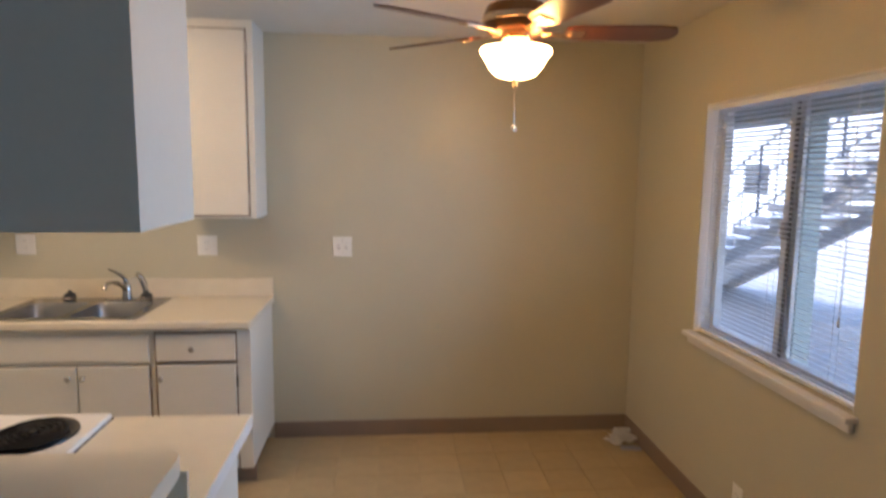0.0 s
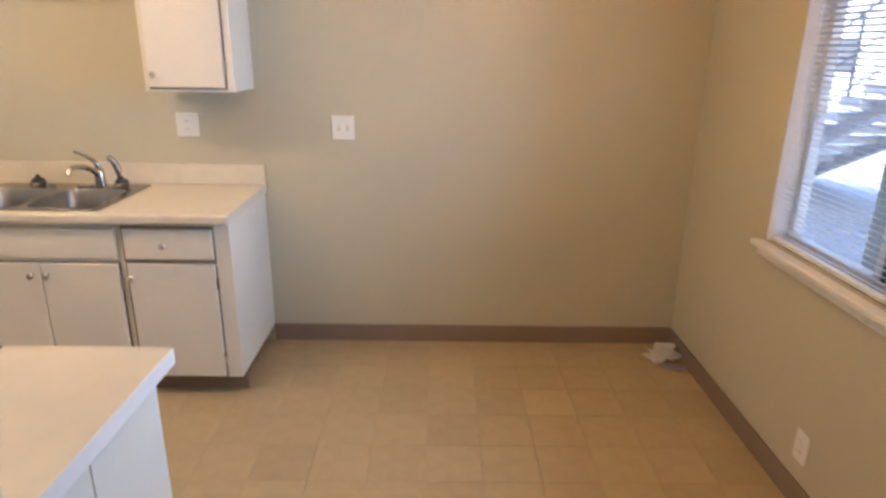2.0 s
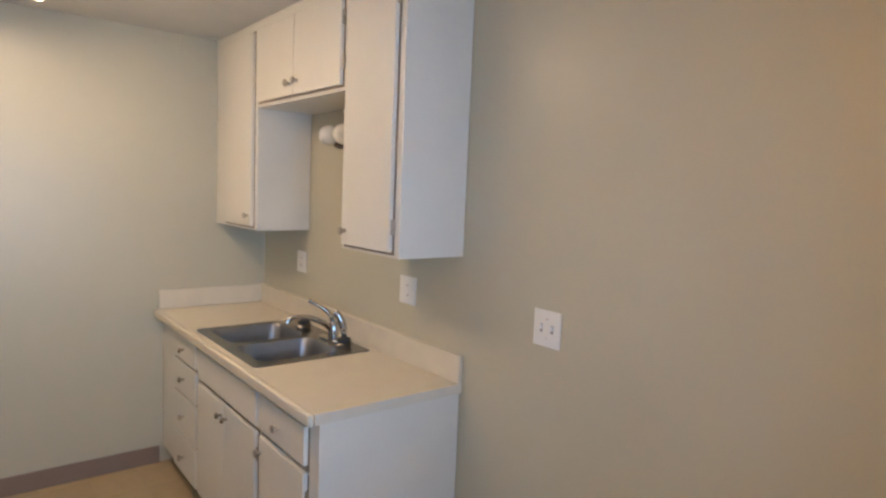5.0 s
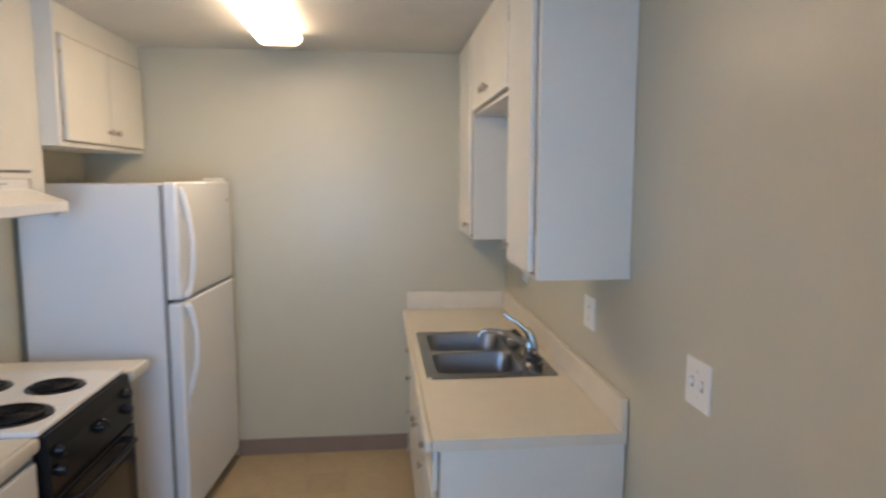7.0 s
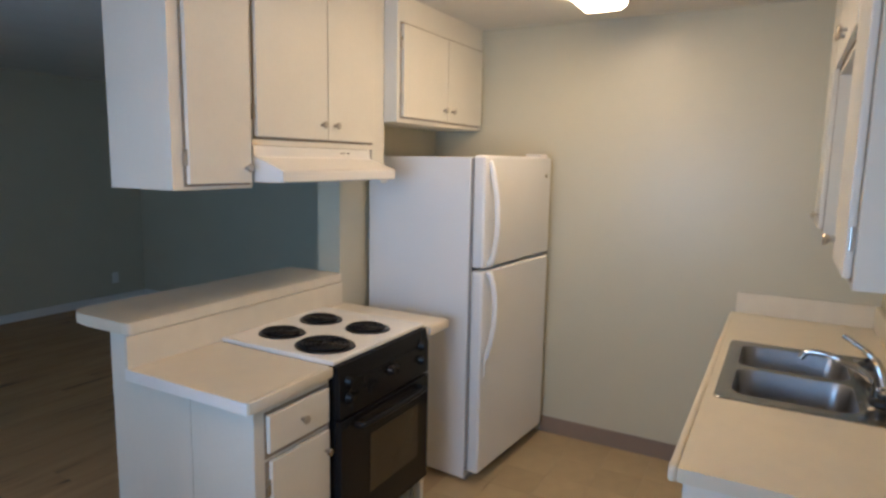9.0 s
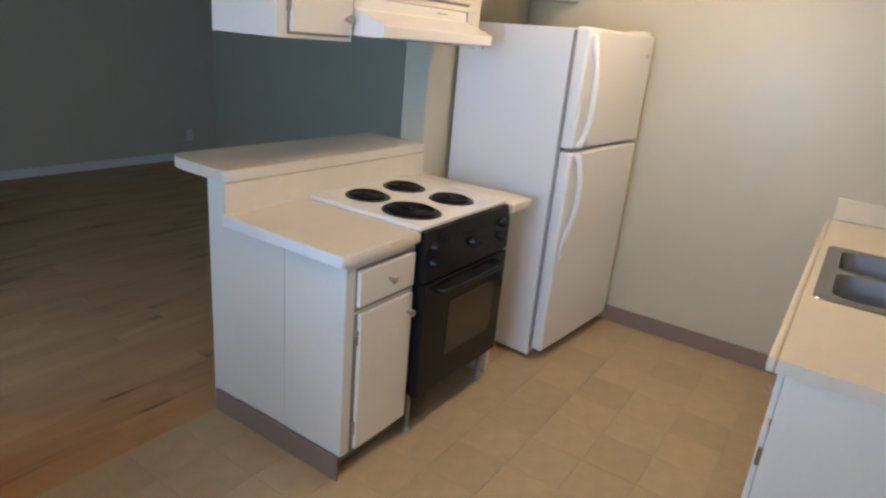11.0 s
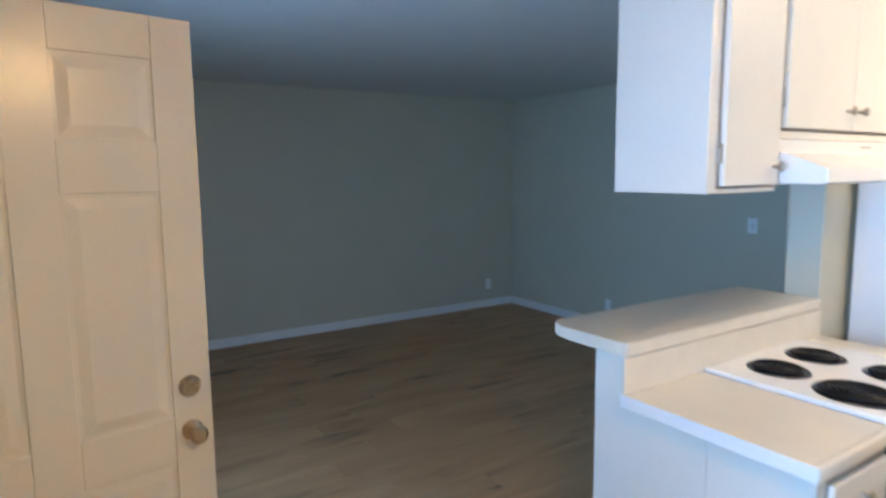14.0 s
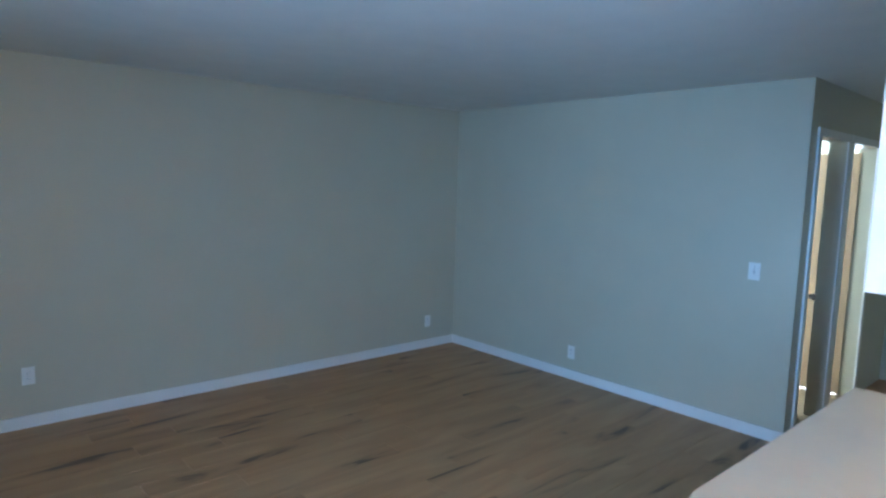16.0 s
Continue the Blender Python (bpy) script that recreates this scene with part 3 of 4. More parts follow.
lay_out(SINK_PLAN)
for x, y in ((-3.38, -0.125), (-2.905, -0.13)):
    st = thing("sink_stopper", (x, y, 0.905), "chrome basket strainer with black rubber, on the sink rim", "strainer", "sink strainers")
    part("basket", lathe([(0, 0.907), (0.032, 0.907), (0.04, 0.916), (0.043, 0.926), (0.034, 0.93), (0, 0.928)], Matrix.Translation((x, y, 0)), 20), CHROME, st, smooth=True)
    part("rubber_seal", lathe([(0, 0.9305), (0.034, 0.9305), (0.032, 0.942), (0.012, 0.949), (0.012, 0.962), (0, 0.964)], Matrix.Translation((x + 0.004, y, 0)), 16), RUBBER, st, smooth=True)

# wall cabinets on the north wall
lay_out([(-4.335, XW), (-3.62, -3.56), (-2.67, -2.67), (-2.245, -2.265)])
UF = -0.3
def wall_cab(x0, x1, y0, y1, z0, s, label, group, openings):
    th = thing("wall_cabinet", ((x0 + x1) / 2, (y0 + y1) / 2, z0), label, "cabinet", group)
    carcass(th, x0, x1, y0, y1, z0, ZC - 0.002, s, openings)
    return th


ur = wall_cab(-2.67, -2.245, UF, -0.003, 1.39, -1, "tall off-white painted wall cabinet with one door", "north wall cabinets", [(-2.65, -2.277, 1.4, 2.395)])
cab_face(ur, "door", -2.645, -2.287, 1.41, 2.385, UF, -1, (-2.612, 1.465), -2.281)
um = wall_cab(-3.618, -2.672, UF, -0.003, 2.012, -1, "off-white painted wall cabinet over the sink, two doors", "north wall cabinets", [(-3.608, -2.682, 2.027, 2.395)])
cab_face(um, "door", -3.602, -3.147, 2.035, 2.385, UF, -1, (-3.185, 2.088))
cab_face(um, "door", -3.142, -2.69, 2.035, 2.385, UF, -1, (-3.1, 2.092), -2.684)
ul = wall_cab(-4.331, -3.62, UF, -0.003, 1.39, -1, "tall off-white painted wall cabinet in the corner", "north wall cabinets", [(-4.14, -3.65, 1.4, 2.395)])
cab_face(ul, "door", -4.13, -3.66, 1.41, 2.385, UF, -1, (-3.7, 1.465))

# bulb strip under the middle cabinet
lay_out([(-3.0, -2.99)])
strip = thing("vanity_light", (-3.02, -0.02, 1.875), "unlit globe bulb strip on a bronze plate", "wall light")
part("back_plate", prism([(-0.003, 1.82), (-0.035, 1.832), (-0.035, 1.918), (-0.003, 1.875)], "x", -3.26, -2.7, 0.003), BRONZE, strip)
for x in (-3.18, -3.04, -2.89, -2.755):
    s = part("socket", lathe([(0, 0), (0.024, 0), (0.022, 0.02), (0, 0.02)], along((0, -1, 0), (x, -0.035, 1.875)), 16), BRONZE, strip)
    if x < -2.8:
        part("bulb", lathe([(0, 0.02), (0.016, 0.022), (0.035, 0.038), (0.047, 0.06), (0.048, 0.078), (0.037, 0.104), (0.018, 0.117), (0, 0.119)], along((0, -1, 0), (x, -0.035, 1.875)), 20), BULB, s, "white globe bulb", True)

# ---- peninsula ----
lay_out([(-4.335, XW), (-3.36, -3.225), (-3.318, -3.19), (-3.175, -3.04), (-2.41, -2.39), (-2.02, -2.02), (-1.94, -1.972)],
        [(-2.8, -2.81), (-2.5, -2.45), (-2.485, -2.435), (-1.861, -1.84), (-1.75, -1.73)])
PY = -1.89
half = structure("wall_half", box(-3.318, -2.02, -2.625, -2.5, 0, 1.017), CABW, "low painted wall carrying the breakfast bar", "wall")
pen = thing("base_cabinet", (-2.2, -2.1, 0), "off-white painted peninsula cabinet with drawer over door", "cabinet")
carcass(pen, -2.405, -2.02, -2.498, PY, 0, 0.858, 1, [(-2.398, -2.062, 0.67, 0.832), (-2.398, -2.062, 0.1, 0.66)], 0.1)
cab_face(pen, "drawer", -2.39, -2.07, 0.69, 0.822, PY, 1, (-2.235, 0.757))
cab_face(pen, "door", -2.39, -2.08, 0.11, 0.66, PY, 1, (-2.365, 0.585), -2.073)
part("end_panel", boxes((-2.0185, -2.0125, -2.2, PY, 0.1, 0.856), (-2.0185, -2.0135, -2.498, -2.205, 0.1, 0.856), bevel=0.001), CABW, pen, "flat painted end panel with a seam")
fill = thing("filler_panel", (-3.2, -2.1, 0), "narrow off-white painted panel between stove and refrigerator", "panel")
part("panel", box(-3.225, -3.2, -2.498, PY, 0, 0.858, bevel=0.002), CABW, fill)
pc = thing("countertop", (-2.7, -2.1, 0.86), "cream laminate peninsula countertop with low backsplash", "countertop")
part("slab", box(-2.405, -1.945, -2.498, -1.885, 0.86, 0.898), COUNTER, pc)
part("side_slab", box(-3.36, -3.178, -2.498, -1.855, 0.86, 0.898), COUNTER, pc)
part("rear_strip", box(-3.178, -2.405, -2.498, -2.487, 0.86, 0.898), COUNTER, pc)
part("front_nose", boxes((-2.405, -1.945, -1.884, -1.861, 0.856, 0.8995), bevel=0.011), COUNTER, pc, smooth=True)
part("front_nose", boxes((-3.36, -3.178, -1.854, -1.832, 0.856, 0.8995), bevel=0.011), COUNTER, pc, smooth=True)
part("side_edge", box(-1.9445, -1.938, -2.498, -1.867, 0.857, 0.899, bevel=0.002), TRIM, pc, "white edge strip")
part("backsplash", box(-3.318, -1.945, -2.4995, -2.485, 0.8985, 1.0165, bevel=0.002), COUNTER, pc)
bar = thing("bar_top", (-2.64, -2.52, 1.018), "cream laminate breakfast bar top with rounded corners", "bar top")
def corner(cx, cy, r, a0):
    return [(cx + r * math.cos(radians(a0 + 15 * k)), cy + r * math.sin(radians(a0 + 15 * k))) for k in range(7)]


out = [(-3.318, -2.49), (-3.318, -2.8)] + corner(-2.055, -2.7, 0.1, 270) + corner(-1.995, -2.53, 0.04, 0)
part("slab", prism(out, "z", 1.019, 1.062, 0.006), COUNTER, bar)
part("edge_band", box(-3.31, -2.06, -2.8012, -2.8003, 1.026, 1.055), COUNTER, bar)

# ---- stove ----
stove = thing("stove", (-2.8, -2.1, 0), "drop-in electric range, white cooktop, black oven front, four coil burners", "stove")
TX0, TX1, TY0, TY1 = -3.175, -2.41, -2.485, -1.87
ct = part("cooktop", box(TX0, TX1, TY0, TY1, 0.896, 0.914, bevel=0.006, segments=3), ENAMEL, stove, "white enamel cooktop")
part("oven_body", box(TX0 + 0.01, TX1 - 0.01, TY0, TY1 + 0.0, 0.19, 0.895), BLACK, stove)
cp = part("control_panel", prism([(TY1 + 0.001, 0.692), (TY1 + 0.03, 0.692), (TY1 + 0.03, 0.83), (TY1 + 0.015, 0.894), (TY1 + 0.001, 0.894)], "x", TX0 + 0.002, TX1 - 0.002, 0.003), BLACK, stove, "black control panel")
for x, z in ((-2.47, 0.83), (-2.47, 0.765), (-2.8, 0.79), (-2.845, 0.79), (-3.09, 0.83), (-3.09, 0.765)):
    k = part("control_knob", lathe([(0, 0), (0.023, 0), (0.022, 0.006), (0.017, 0.012), (0.015, 0.026), (0, 0.027)], along((0, 1, 0), (x, TY1 + 0.03, z)), 18), BLACK, cp, "round black knob", True)
od = part("oven_door", box(TX0 + 0.004, TX1 - 0.004, TY1 + 0.001, TY1 + 0.034, 0.18, 0.684, bevel=0.006), BLACK, stove, "black oven door")
part("oven_window", box(-3.06, -2.63, TY1 + 0.0345, TY1 + 0.037, 0.32, 0.57, bevel=0.001), OVENGLASS, od, "dark brown glass pane")
part("oven_handle", tube(curve([(-2.52, TY1 + 0.034, 0.645), (-2.525, TY1 + 0.06, 0.645), (-2.56, TY1 + 0.07, 0.645), (-2.8, TY1 + 0.075, 0.645), (-3.03, TY1 + 0.07, 0.645), (-3.065, TY1 + 0.06, 0.645), (-3.07, TY1 + 0.034, 0.645)]), 0.013, 10), BLACK, od, "black bar handle", True)
# black sheet standing in for the shade under the oven
part("under_oven_shade", box(TX0 + 0.02, TX1 - 0.02, TY0 + 0.04, TY0 + 0.055, 0.02, 0.189), BLACK, stove)
for x in (TX0 + 0.05, TX1 - 0.05):
    part("foot", lathe([(0, 0), (0.02, 0), (0.018, 0.012), (0.009, 0.02), (0.009, 0.1895), (0, 0.1895)], Matrix.Translation((x, TY1 - 0.03, 0)), 12), GASKET, stove)
for x, y, r in ((-2.625, -2.315, 0.092), (-2.93, -2.32, 0.092), (-2.925, -2.04, 0.092), (-2.58, -2.035, 0.117)):
    bn = part("burner", lathe([(r + 0.016, 0.9145), (r + 0.014, 0.9185), (r + 0.006, 0.9165), (r * 0.7, 0.9155), (0, 0.9155)], Matrix.Translation((x, y, 0)), 32), PAN, stove, "black drip pan with coil", True)
    pts = []
    turns = 4 if r < 0.1 else 5
    for i in range(turns * 22 + 1):
        a = 2 * math.pi * i / 22
        q = 0.018 + (r - 0.022) * i / (turns * 22)
        pts.append((x + q * math.cos(a), y + q * math.sin(a), 0.9235))
    part("coil", tube(pts, 0.0058, 6), COIL, bn, "black spiral heating coil", True)
    part("coil_cap", lathe([(0, 0.929), (0.013, 0.928), (0.014, 0.919), (0, 0.919)], Matrix.Translation((x, y, 0)), 14), COIL, bn)

# ---- peninsula wall cabinets and hood ----
lay_out([(-4.335, XW), (-3.318, -3.23), (-2.345, -2.36), (-1.985, -2.014)], [(-2.495, -2.53), (-2.185, -2.204), (-2.035, -2.054)])
QF, QB = -2.185, -2.495
pa = wall_cab(-2.345, -1.985, QB, QF, 1.54, 1, "off-white painted end wall cabinet over the bar", "peninsula wall cabinets", [(-2.335, -2.03, 1.552, 2.41)])
cab_face(pa, "door", -2.328, -2.04, 1.56, 2.4, QF, 1, (-2.297, 1.615), -2.033)
pb = wall_cab(-3.318, -2.347, QB, QF, 1.7, 1, "off-white painted wall cabinet with two doors over the hood", "peninsula wall cabinets", [(-3.205, -2.352, 1.722, 2.41)])
cab_face(pb, "door", -2.815, -2.36, 1.732, 2.4, QF, 1, (-2.77, 1.795), -2.354)
cab_face(pb, "door", -3.195, -2.82, 1.732, 2.4, QF, 1, (-2.865, 1.795))
part("long_stile", boxes((-3.318, -3.205, QF - 0.02, QF - 0.0005, 1.555, 1.6995), (-3.318, -3.3, QB, QF - 0.021, 1.555, 1.6995)), CABW, pb)
lay_out([(-4.335, XW), (-3.318, -3.23)], [(-2.495, -2.446), (-2.185, -2.13)])
pcab = wall_cab(-4.331, -3.32, QB, QF, 1.84, 1, "off-white painted wall cabinet with two doors over the refrigerator", "peninsula wall cabinets", [(-4.31, -3.345, 1.858, 2.315)])
cab_face(pcab, "door", -3.835, -3.355, 1.865, 2.305, QF, 1, (-3.79, 1.925), -3.348)
cab_face(pcab, "door", -4.3, -3.84, 1.865, 2.305, QF, 1, (-3.885, 1.925))

lay_out([(-3.318, -3.24), (-2.345, -2.36)], [(-2.495, -2.53), (-2.185, -2.204), (-2.035, -2.054)])
hood = thing("range_hood", (-2.77, -2.25, 1.56), "white enamel under-cabinet range hood with sloped front", "range hood")
part("shell", prism([(QB + 0.01, 1.698), (QF + 0.003, 1.698), (QF + 0.005, 1.655), (-2.05, 1.612), (-2.035, 1.606), (-2.035, 1.566), (-2.05, 1.562), (QB + 0.01, 1.562)], "x", -3.17, -2.35, 0.004), ENAMEL, hood)
part("light_lens", box(-3.12, -3.06, -2.11, -2.05, 1.548, 1.5615, bevel=0.004), PLATE, hood, "small clear lamp lens")
part("filter", box(-2.98, -2.6, -2.41, -2.13, 1.557, 1.5615), STEEL, hood, "grey mesh grease filter")
part("switch_marks", boxes((-3.0, -2.965, QF + 0.0052, QF + 0.0064, 1.676, 1.681), (-2.955, -2.92, QF + 0.0052, QF + 0.0064, 1.676, 1.681)), GASKET, hood, "small printed switch marks")

# ---- refrigerator ----
lay_out()
FX, FY = -3.355, -1.764
fr = thing("refrigerator", (FX, FY, 0), "white top-freezer refrigerator with curved white handles", "refrigerator")
W, D = 0.775, 0.66
def fbox(a, b, c, d, e, f, bevel=0.0, segments=3):
    return box(FX - a, FX - b, FY + c, FY + d, e, f, bevel=bevel, segments=segments)


part("cabinet_body", fbox(0, W, -D, -0.02, 0.02, 1.675, 0.006), FRIDGEW, fr)
part("gasket", fbox(0.006, W - 0.006, -0.0195, -0.004, 0.07, 1.67), GASKET, fr, "grey door gasket")
fd = part("freezer_door", fbox(0.0, W, -0.0035, 0.062, 1.135, 1.685, 0.018, 5), FRIDGEW, fr, smooth=True)
rd = part("fridge_door", fbox(0.0, W, -0.0035, 0.062, 0.065, 1.122, 0.018, 5), FRIDGEW, fr, smooth=True)
part("kick_grille", fbox(0.02, W - 0.02, -0.05, -0.02, 0.005, 0.06), GASKET, fr)
part("hinge_cover", fbox(W - 0.1, W - 0.01, -0.06, 0.04, 1.686, 1.702, 0.006), FRIDGEW, fr)
part("badge", lathe([(0, 0), (0.011, 0), (0.01, 0.002), (0, 0.0025)], along((0, 1, 0), (FX - W + 0.075, FY + 0.0622, 1.58)), 16), NICKEL, fd, "small round maker's badge")
def fr_handle(door, zs):
    pts = curve([(FX - 0.055, FY + 0.06, zs[0]), (FX - 0.055, FY + 0.085, zs[0] + (0.03 if zs[1] > zs[0] else -0.03)), (FX - 0.06, FY + 0.105, (zs[0] * 2 + zs[1]) / 3), (FX - 0.058, FY + 0.1, (zs[0] + zs[1] * 2) / 3), (FX - 0.05, FY + 0.07, zs[1]), (FX - 0.048, FY + 0.064, zs[1])], 6)
    part("handle", tube(pts, [0.019] * 6 + [0.015] * 18 + [0.011] * (len(pts) - 24), 10), FRIDGEW, door, "curved white handle", True)


fr_handle(fd, (1.15, 1.64))
fr_handle(rd, (1.11, 0.68))
part("handle_tail", fbox(0.036, 0.056, 0.0625, 0.07, 0.58, 0.69, 0.003), FRIDGEW, rd)
fr.rotation_euler = (0, 0, radians(-4.5))

# ---- ceiling light and fan ----
lamp = thing("ceiling_light", (-3.18, -1.28, 2.38), "lit wraparound fluorescent ceiling light", "ceiling light")
part("light_pan", box(-3.74, -2.62, -1.38, -1.18, 2.418, 2.439, bevel=0.003), PLATE, lamp)
LENS = [(-1.39, 2.417), (-1.386, 2.398), (-1.36, 2.378), (-1.2, 2.378), (-1.174, 2.398), (-1.17, 2.417)]
part("diffuser", prism(LENS, "x", -3.73, -2.63, 0.0), TUBE, lamp, "glowing white acrylic diffuser")
for x in (-3.741, -2.629):
    part("end_cap", prism([(y + (0.003 if y > -1.28 else -0.003), z - (0.003 if z < 2.41 else 0)) for y, z in LENS], "x", x, x + 0.01, 0.001), PLATE, lamp)

CX, CY = -1.055, -1.31
fan = thing("ceiling_fan", (CX, CY, 2.0), "five-blade ceiling fan with lit frosted bowl", "ceiling fan")
AT = Matrix.Translation((CX, CY, -0.064))
part("canopy", lathe([(0, 2.439), (0.075, 2.439), (0.07, 2.415), (0.03, 2.402), (0.018, 2.398), (0.018, 2.3), (0, 2.3)], Matrix.Translation((CX, CY, 0))), BRONZE, fan, "bronze ceiling canopy", True)
part("motor_housing", lathe([(0, 2.385), (0.06, 2.38), (0.115, 2.355), (0.13, 2.32), (0.13, 2.285), (0.11, 2.258), (0.08, 2.25), (0, 2.25)], AT, 32), BRONZE, fan, "", True)
part("trim_band", lathe([(0.131, 2.315), (0.134, 2.312), (0.134, 2.293), (0.131, 2.29)], AT, 32), BRASS, fan, "", True)
part("light_fitter", lathe([(0, 2.249), (0.055, 2.249), (0.06, 2.232), (0.05, 2.212), (0.085, 2.2), (0.085, 2.193), (0, 2.193)], AT), BRASS, fan, "brass light fitter", True)
part("glass_bowl", lathe([(0.136, 2.196), (0.14, 2.19), (0.135, 2.178), (0.116, 2.15), (0.1, 2.122), (0.08, 2.1), (0.048, 2.089), (0.012, 2.086), (0, 2.086)], AT, 36), BOWL, fan, "glowing frosted glass bowl", True)
part("finial", lathe([(0, 2.0855), (0.014, 2.0855), (0.01, 2.068), (0.012, 2.058), (0, 2.05)], AT, 14), BRASS, fan, "", True)
part("pull_chain", tube([(CX, CY, 1.987), (CX, CY, 1.846)], 0.0016, 6), BRASS, fan)
part("pull_knob", lathe([(0, 1.911), (0.006, 1.908), (0.012, 1.898), (0.008, 1.887), (0, 1.882)], AT, 8), CRYSTAL, fan, "small faceted crystal pull")
def blade_mesh():
    bm = bmesh.new()
    pts = [(0.19, -0.045), (0.24, -0.058), (0.54, -0.068), (0.6, -0.055), (0.62, -0.02), (0.62, 0.02), (0.6, 0.055), (0.54, 0.068), (0.24, 0.058), (0.19, 0.045)]
    lo, hi = [bm.verts.new((x, y, -0.003)) for x, y in pts], [bm.verts.new((x, y, 0.003)) for x, y in pts]
    bm.faces.new(lo[::-1]), bm.faces.new(hi)
    for i in range(len(pts)):
        j = (i + 1) % len(pts)
        bm.faces.new((lo[i], lo[j], hi[j], hi[i]))
    return bm


def iron_mesh():
    bm = bmesh.new()
    add_box(bm, 0.1, 0.2, -0.012, 0.012, -0.012, -0.004, bevel=0.002)
    add_box(bm, 0.19, 0.26, -0.03, 0.03, -0.009, -0.0035, bevel=0.002)
    for x, y in ((0.21, -0.018), (0.21, 0.018), (0.245, 0.0)):
        add_lathe(bm, [(0, -0.012), (0.005, -0.012), (0.006, -0.009), (0, -0.009)], Matrix.Translation((x, y, 0)), 8)
    return bm


b0 = part("blade", blade_mesh(), BLADEW, None, "dark cherry wood blade")
i0 = part("blade_iron", iron_mesh(), BRASS, None, "brass blade bracket")
for k in range(5):
    m = Matrix.Translation((0, 0, 0.198)) @ Matrix.Rotation(radians(67 + 72 * k), 4, "Z") @ Matrix.Rotation(radians(-12), 4, "X")
    bl, ir = (b0, i0) if k == 0 else (b0.copy(), i0.copy())
    if k:
        scene.collection.objects.link(bl), scene.collection.objects.link(ir)
    bl.parent, ir.parent = fan, bl
    bl.matrix_basis, ir.matrix_basis = m, Matrix.Identity(4)

# ---- plates on the walls ----
def wall_plate(name, kind, at, n, w, h, label, group=""):
    """A cover plate at a point, facing the horizontal way n; kind: outlet, switch or blank."""
    th = thing(name, (0, 0, 0), label, "outlet" if kind == "outlet" else "switch", group)
    part("cover_plate", box(-w / 2, w / 2, -0.0005, -0.007, -h / 2, h / 2, bevel=0.003), PLATE, th)
    if kind == "outlet":
        for z in (0.02, -0.02):
            s = part("socket", prism(rounded(-0.017, 0.017, z - 0.014, z + 0.014, 0.008, 3), "y", -0.0072, -0.0085), PLATE, th)
            part("slots", boxes((-0.008, -0.006, -0.0086, -0.0089, z - 0.005, z + 0.005), (0.006, 0.008, -0.0086, -0.0089, z - 0.005, z + 0.005)), INK, s, "dark slots")
    else:
        for x in ((-0.023, 0.023) if w > 0.1 else (0.0,)):
            part("toggle", boxes((x - 0.0045, x + 0.0045, -0.0072, -0.018, -0.004, 0.012), bevel=0.002), PLATE, th)
            part("slot", box(x - 0.006, x + 0.006, -0.0071, -0.0074, -0.013, 0.014), GASKET, th)
    for z in ((0.0,) if kind == "outlet" else (h * 0.26, -h * 0.26)):
        part("screw", lathe([(0, 0), (0.0025, 0), (0, 0.0008)], along((0, -1, 0), (0, -0.007, z)), 8), NICKEL, th)
    th.matrix_basis = Matrix.Translation(at) @ Matrix.Rotation(math.atan2(n[0], -n[1]), 4, "Z")


wall_plate("light_switch", "switch", (-1.825, 0, 1.2), (0, -1), 0.115, 0.122, "white double toggle switch plate on the dining wall")
wall_plate("wall_outlet", "outlet", (-2.618, 0, 1.206), (0, -1), 0.115, 0.12, "white outlet plate over the counter", "counter outlets")
wall_plate("wall_outlet", "outlet", (-3.64, 0, 1.21), (0, -1), 0.11, 0.12, "white outlet plate over the counter", "counter outlets")
wall_plate("wall_outlet", "outlet", (0, -1.295, 0.235), (-1, 0), 0.075, 0.12, "white wall outlet under the window")
wall_plate("wall_outlet", "outlet", (-4.876, YS, 0.275), (0, 1), 0.075, 0.12, "white outlet low on the bare wall", "living room outlets")
wall_plate("wall_outlet", "outlet", (-1.42, YS, 0.35), (0, 1), 0.075, 0.12, "white outlet low on the bare wall", "living room outlets")
wall_plate("wall_outlet", "outlet", (XL, -5.444, 0.24), (1, 0), 0.075, 0.12, "white outlet low on the bare wall", "living room outlets")
wall_plate("light_switch", "switch", (XL, -3.955, 1.155), (1, 0), 0.08, 0.122, "white single switch plate by the hall")

# ---- crumpled papers in the corner ----
def leaflet(name, at, turn, w, d, label, mat, lift):
    bm = bmesh.new()
    nx, ny = 8, 6
    rnd = random.Random(int(w * 1000) + int(d * 100))
    grid = []
    for i in range(nx + 1):
        row = []
        for j in range(ny + 1):
            u, v = i / nx - 0.5, j / ny - 0.5
            z = lift * abs(math.sin(5 * u + 2 * v)) * (0.4 + 0.6 * abs(u)) + rnd.uniform(0, lift * 0.25)
            row.append(bm.verts.new((u * w + rnd.uniform(-0.004, 0.004), v * d + rnd.uniform(-0.004, 0.004), z + 0.002)))
        grid.append(row)
    for i in range(nx):
        for j in range(ny):
            bm.faces.new((grid[i][j], grid[i + 1][j], grid[i + 1][j + 1], grid[i][j + 1]))
    bmesh.ops.solidify(bm, geom=list(bm.faces), thickness=0.0012)
    ob = tagged(part(name, bm, mat), label, "paper", "papers on the floor")
    ob.matrix_basis = Matrix.Translation(at) @ Matrix.Rotation(radians(turn), 4, "Z")


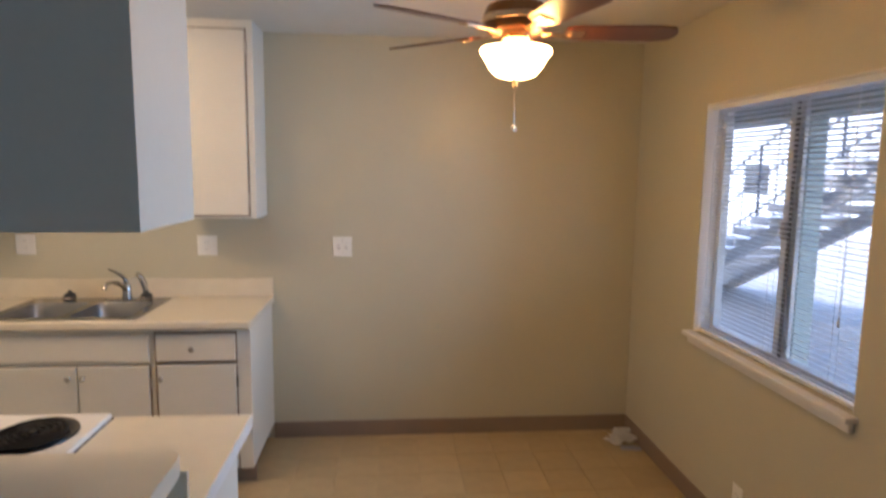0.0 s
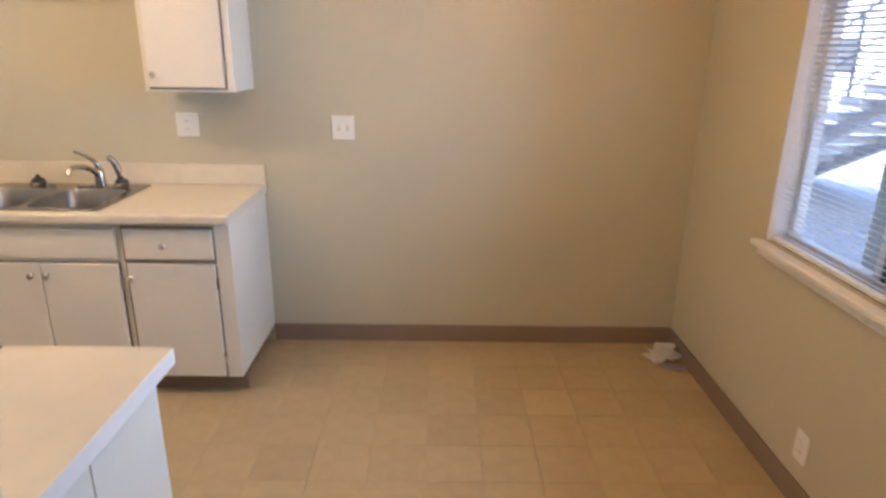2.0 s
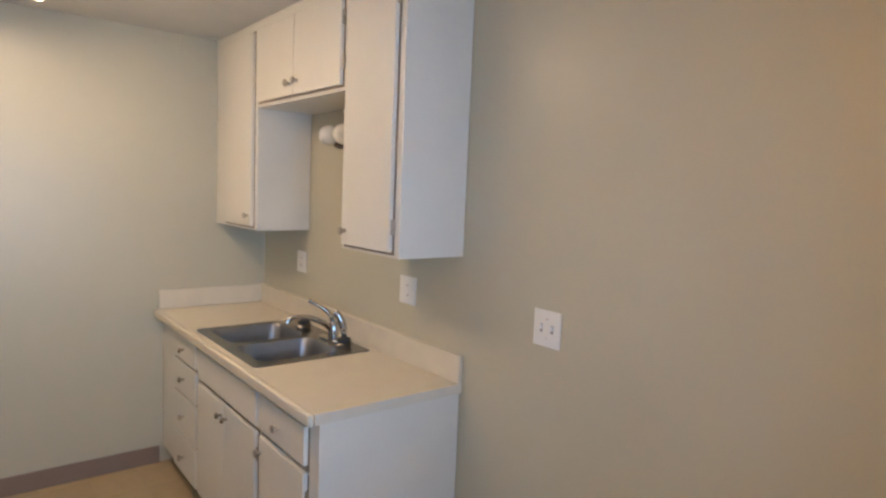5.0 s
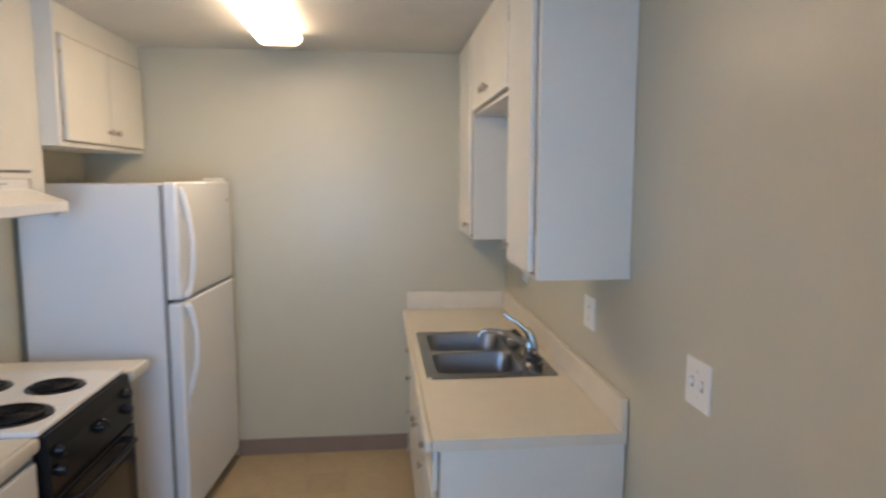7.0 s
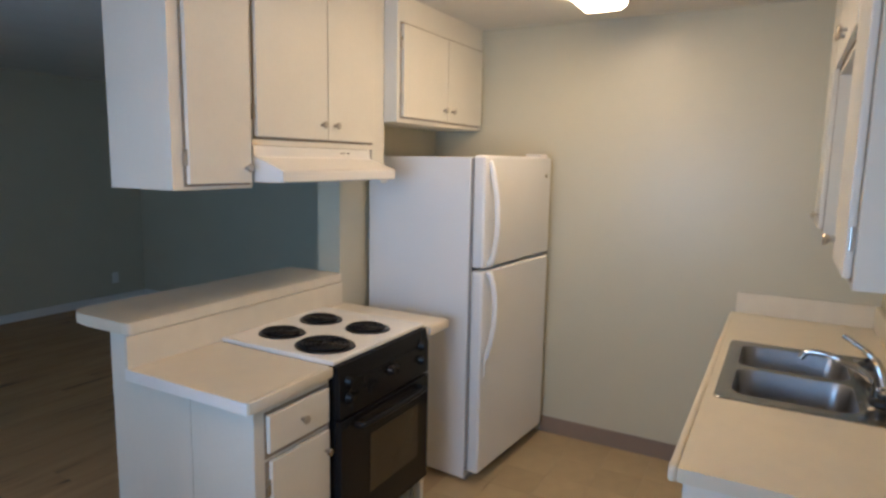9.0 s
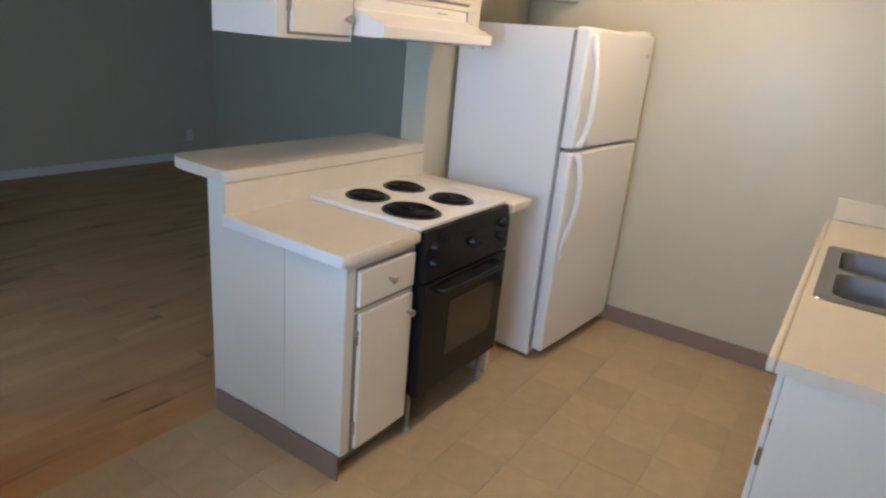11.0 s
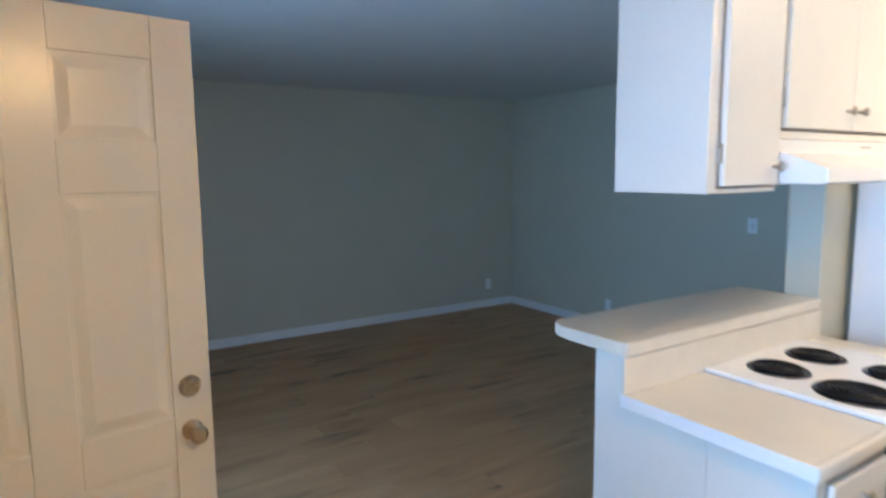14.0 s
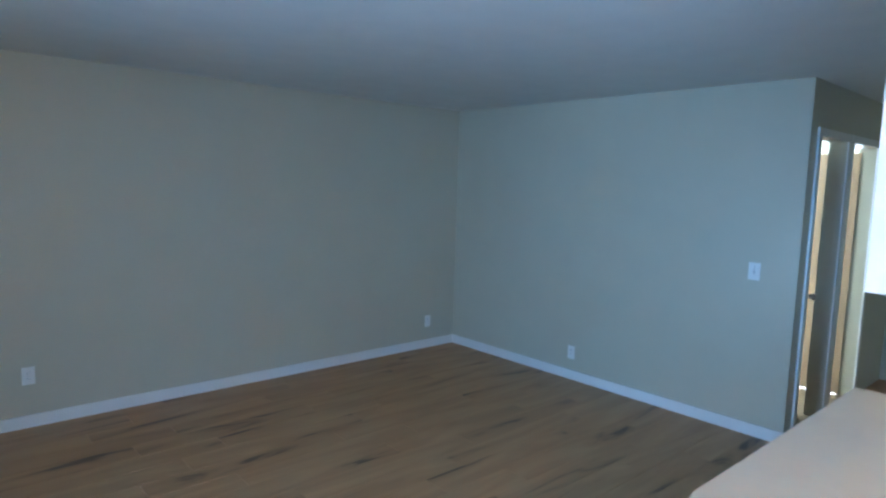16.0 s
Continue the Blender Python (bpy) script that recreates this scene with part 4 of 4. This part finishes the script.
leaflet("paper", (-0.1, -0.18, 0.001), 15, 0.15, 0.15, "crumpled white printed paper on the floor", PAPER, 0.05)
leaflet("paper", (-0.1, -0.18, 0.045), 60, 0.12, 0.1, "small folded white paper with dark print", PAPER, 0.03)
leaflet("paper", (-0.08, -0.3, 0.002), -12, 0.12, 0.06, "flat pale leaflet with blue print on the floor", BLUEP, 0.008)
leaflet("paper", (-0.17, -0.2, 0.003), 40, 0.06, 0.09, "torn white paper scrap on the floor", PAPER, 0.02)

# unseen mass added overhead so that its shadow covers the walk and stair
upper = structure("sun_block_storey", box(-8.32, 0.14, -12, 9, ZC + 0.125, 5.4), STUCCO, "unseen stucco block added above the apartment to keep the sun off the walk", "building")
structure("outer_wall", boxes((0.0, 0.14, 0.12, 9, 0, ZC + 0.12), (0.0, 0.14, -12, YS - 0.12, 0, ZC + 0.12)), STUCCO, "stucco outer wall beside the apartment", "wall")

# ---- outside: walk, stair and facade ----
structure("ground", box(-60, 120, -90, 90, -0.5, -0.14), SOIL, "pale concrete ground of the court", "ground")
structure("pavement", box(0.14, 1.75, -9, 9, -0.14, -0.03), CONC, "concrete walk along the building", "pavement")
structure("walkway_slab", boxes((0.14, 1.62, -9, 9, 2.42, 2.6), (1.45, 1.62, -9, 9, 2.08, 2.42)), POSTP, "sage painted upper walkway with edge beam", "walkway")
for y in (0.56, -3.0, -6.5):
    p = thing("walkway_post", (1.52, y, -0.03), "sage painted square walkway post", "post", "walkway posts")
    part("shaft", box(1.46, 1.6, y - 0.07, y + 0.07, -0.03, 2.08, bevel=0.008), POSTP, p)
    part("foot_plate", box(1.43, 1.63, y - 0.1, y + 0.1, -0.03, -0.015, bevel=0.002), POSTP, p)

stair = thing("outdoor_stair", (3.5, 3.0, -0.14), "concrete tread stair with black iron railing", "staircase")
RISE, RUN, N = 0.163, 0.335, 17
Y0, Z0 = 5.57, -0.14
for i in range(N):
    y = Y0 - RUN * i
    z = Z0 + RISE * (i + 1)
    part("tread", box(2.85, 4.0, y - 0.16, y + 0.19, z - 0.1, z, bevel=0.012), CONC, stair)
for x in (2.98, 3.8):
    part("stringer", prism([(Y0 + 0.15, Z0), (Y0 - 0.15, Z0), (Y0 - RUN * N, Z0 + RISE * N - 0.22), (Y0 - RUN * N, Z0 + RISE * N - 0.03)], "x", x, x + 0.08), CONC, stair)
for x in (2.88, 3.97):
    top = [(x, Y0 - RUN * i + 0.1, Z0 + RISE * (i + 1) + 0.82) for i in (0, N - 1)]
    part("handrail", tube(top, 0.015, 8), IRON, stair)
    part("lower_rail", tube([(a, b, c - 0.38) for a, b, c in top], 0.012, 6), IRON, stair)
    for i in range(N):
        y, z = Y0 - RUN * i + 0.1, Z0 + RISE * (i + 1)
        part("newel" if i % 4 == 3 else "baluster", tube([(x, y, z - 0.02), (x, y, z + 0.82)], 0.018 if i % 4 == 3 else 0.006, 6), IRON, stair)
nb = thing("apartment_building", (14, 0, -0.14), "white stucco two-storey building across the court", "building")
part("wall", box(12, 20, -30, 34, -0.14, 5.6), STUCCO, nb)
part("roof", box(11.6, 20.4, -30.4, 34.4, 5.6, 5.85), POSTP, nb)
for y in (-12, -6, 0, 6, 12, 18):
    for z in (0.9, 3.6):
        w = part("window", boxes((11.96, 12.0, y - 0.8, y + 0.8, z, z + 1.2)), ALU, nb)
        part("pane", box(11.945, 11.958, y - 0.74, y + 0.74, z + 0.06, z + 1.14), DARKALU, w)

# ---- floor pieces ----
def fill_tiles():
    side = 0.2286
    bm = box(-side / 2 + 0.0006, side / 2 - 0.0006, -side / 2 + 0.0006, side / 2 - 0.0006, -0.0058, 0.0, bevel=0.0003, segments=1)
    first = part("vinyl_tile", bm, VINYL)
    me = first.data
    made = 0
    x = -0.115
    while x > XW - 0.1:
        y = -2.58 + side / 2
        while y < 0.05:
            hidden = (y > -0.5 and x < -2.3) or (y < -1.95 and x < -2.1) or (x < -3.5 and y < -1.8)
            if not hidden:
                ob = first if made == 0 else new("vinyl_tile", me)
                ob.parent = floor_slab
                ob.location = (x, y, 0)
                made += 1
            y += side
        x -= side


def fill_planks():
    w = 0.185
    y, row, meshes = -2.58 - w / 2, 0, {}
    while y > YS - 0.1:
        x_end = XL if y < -3.68 else -7.6
        x = 0.0
        long = 0.45 + 0.75 * ((row * 0.381966) % 1)
        while x > x_end:
            ln = min(long, x - x_end)
            if ln > 0.02:
                key = round(ln, 3)
                if key not in meshes:
                    bm = box(-ln / 2 + 0.0005, ln / 2 - 0.0005, -w / 2 + 0.0005, w / 2 - 0.0005, -0.0058, 0.0, bevel=0.001, segments=1)
                    ob = part("laminate_plank", bm, LAMIN)
                    meshes[key] = ob.data
                else:
                    ob = new("laminate_plank", meshes[key])
                ob.parent = floor_slab
                ob.location = (x - ln / 2, y, 0)
            x -= ln
            long = 1.21
        y -= w
        row += 1


fill_tiles()
fill_planks()
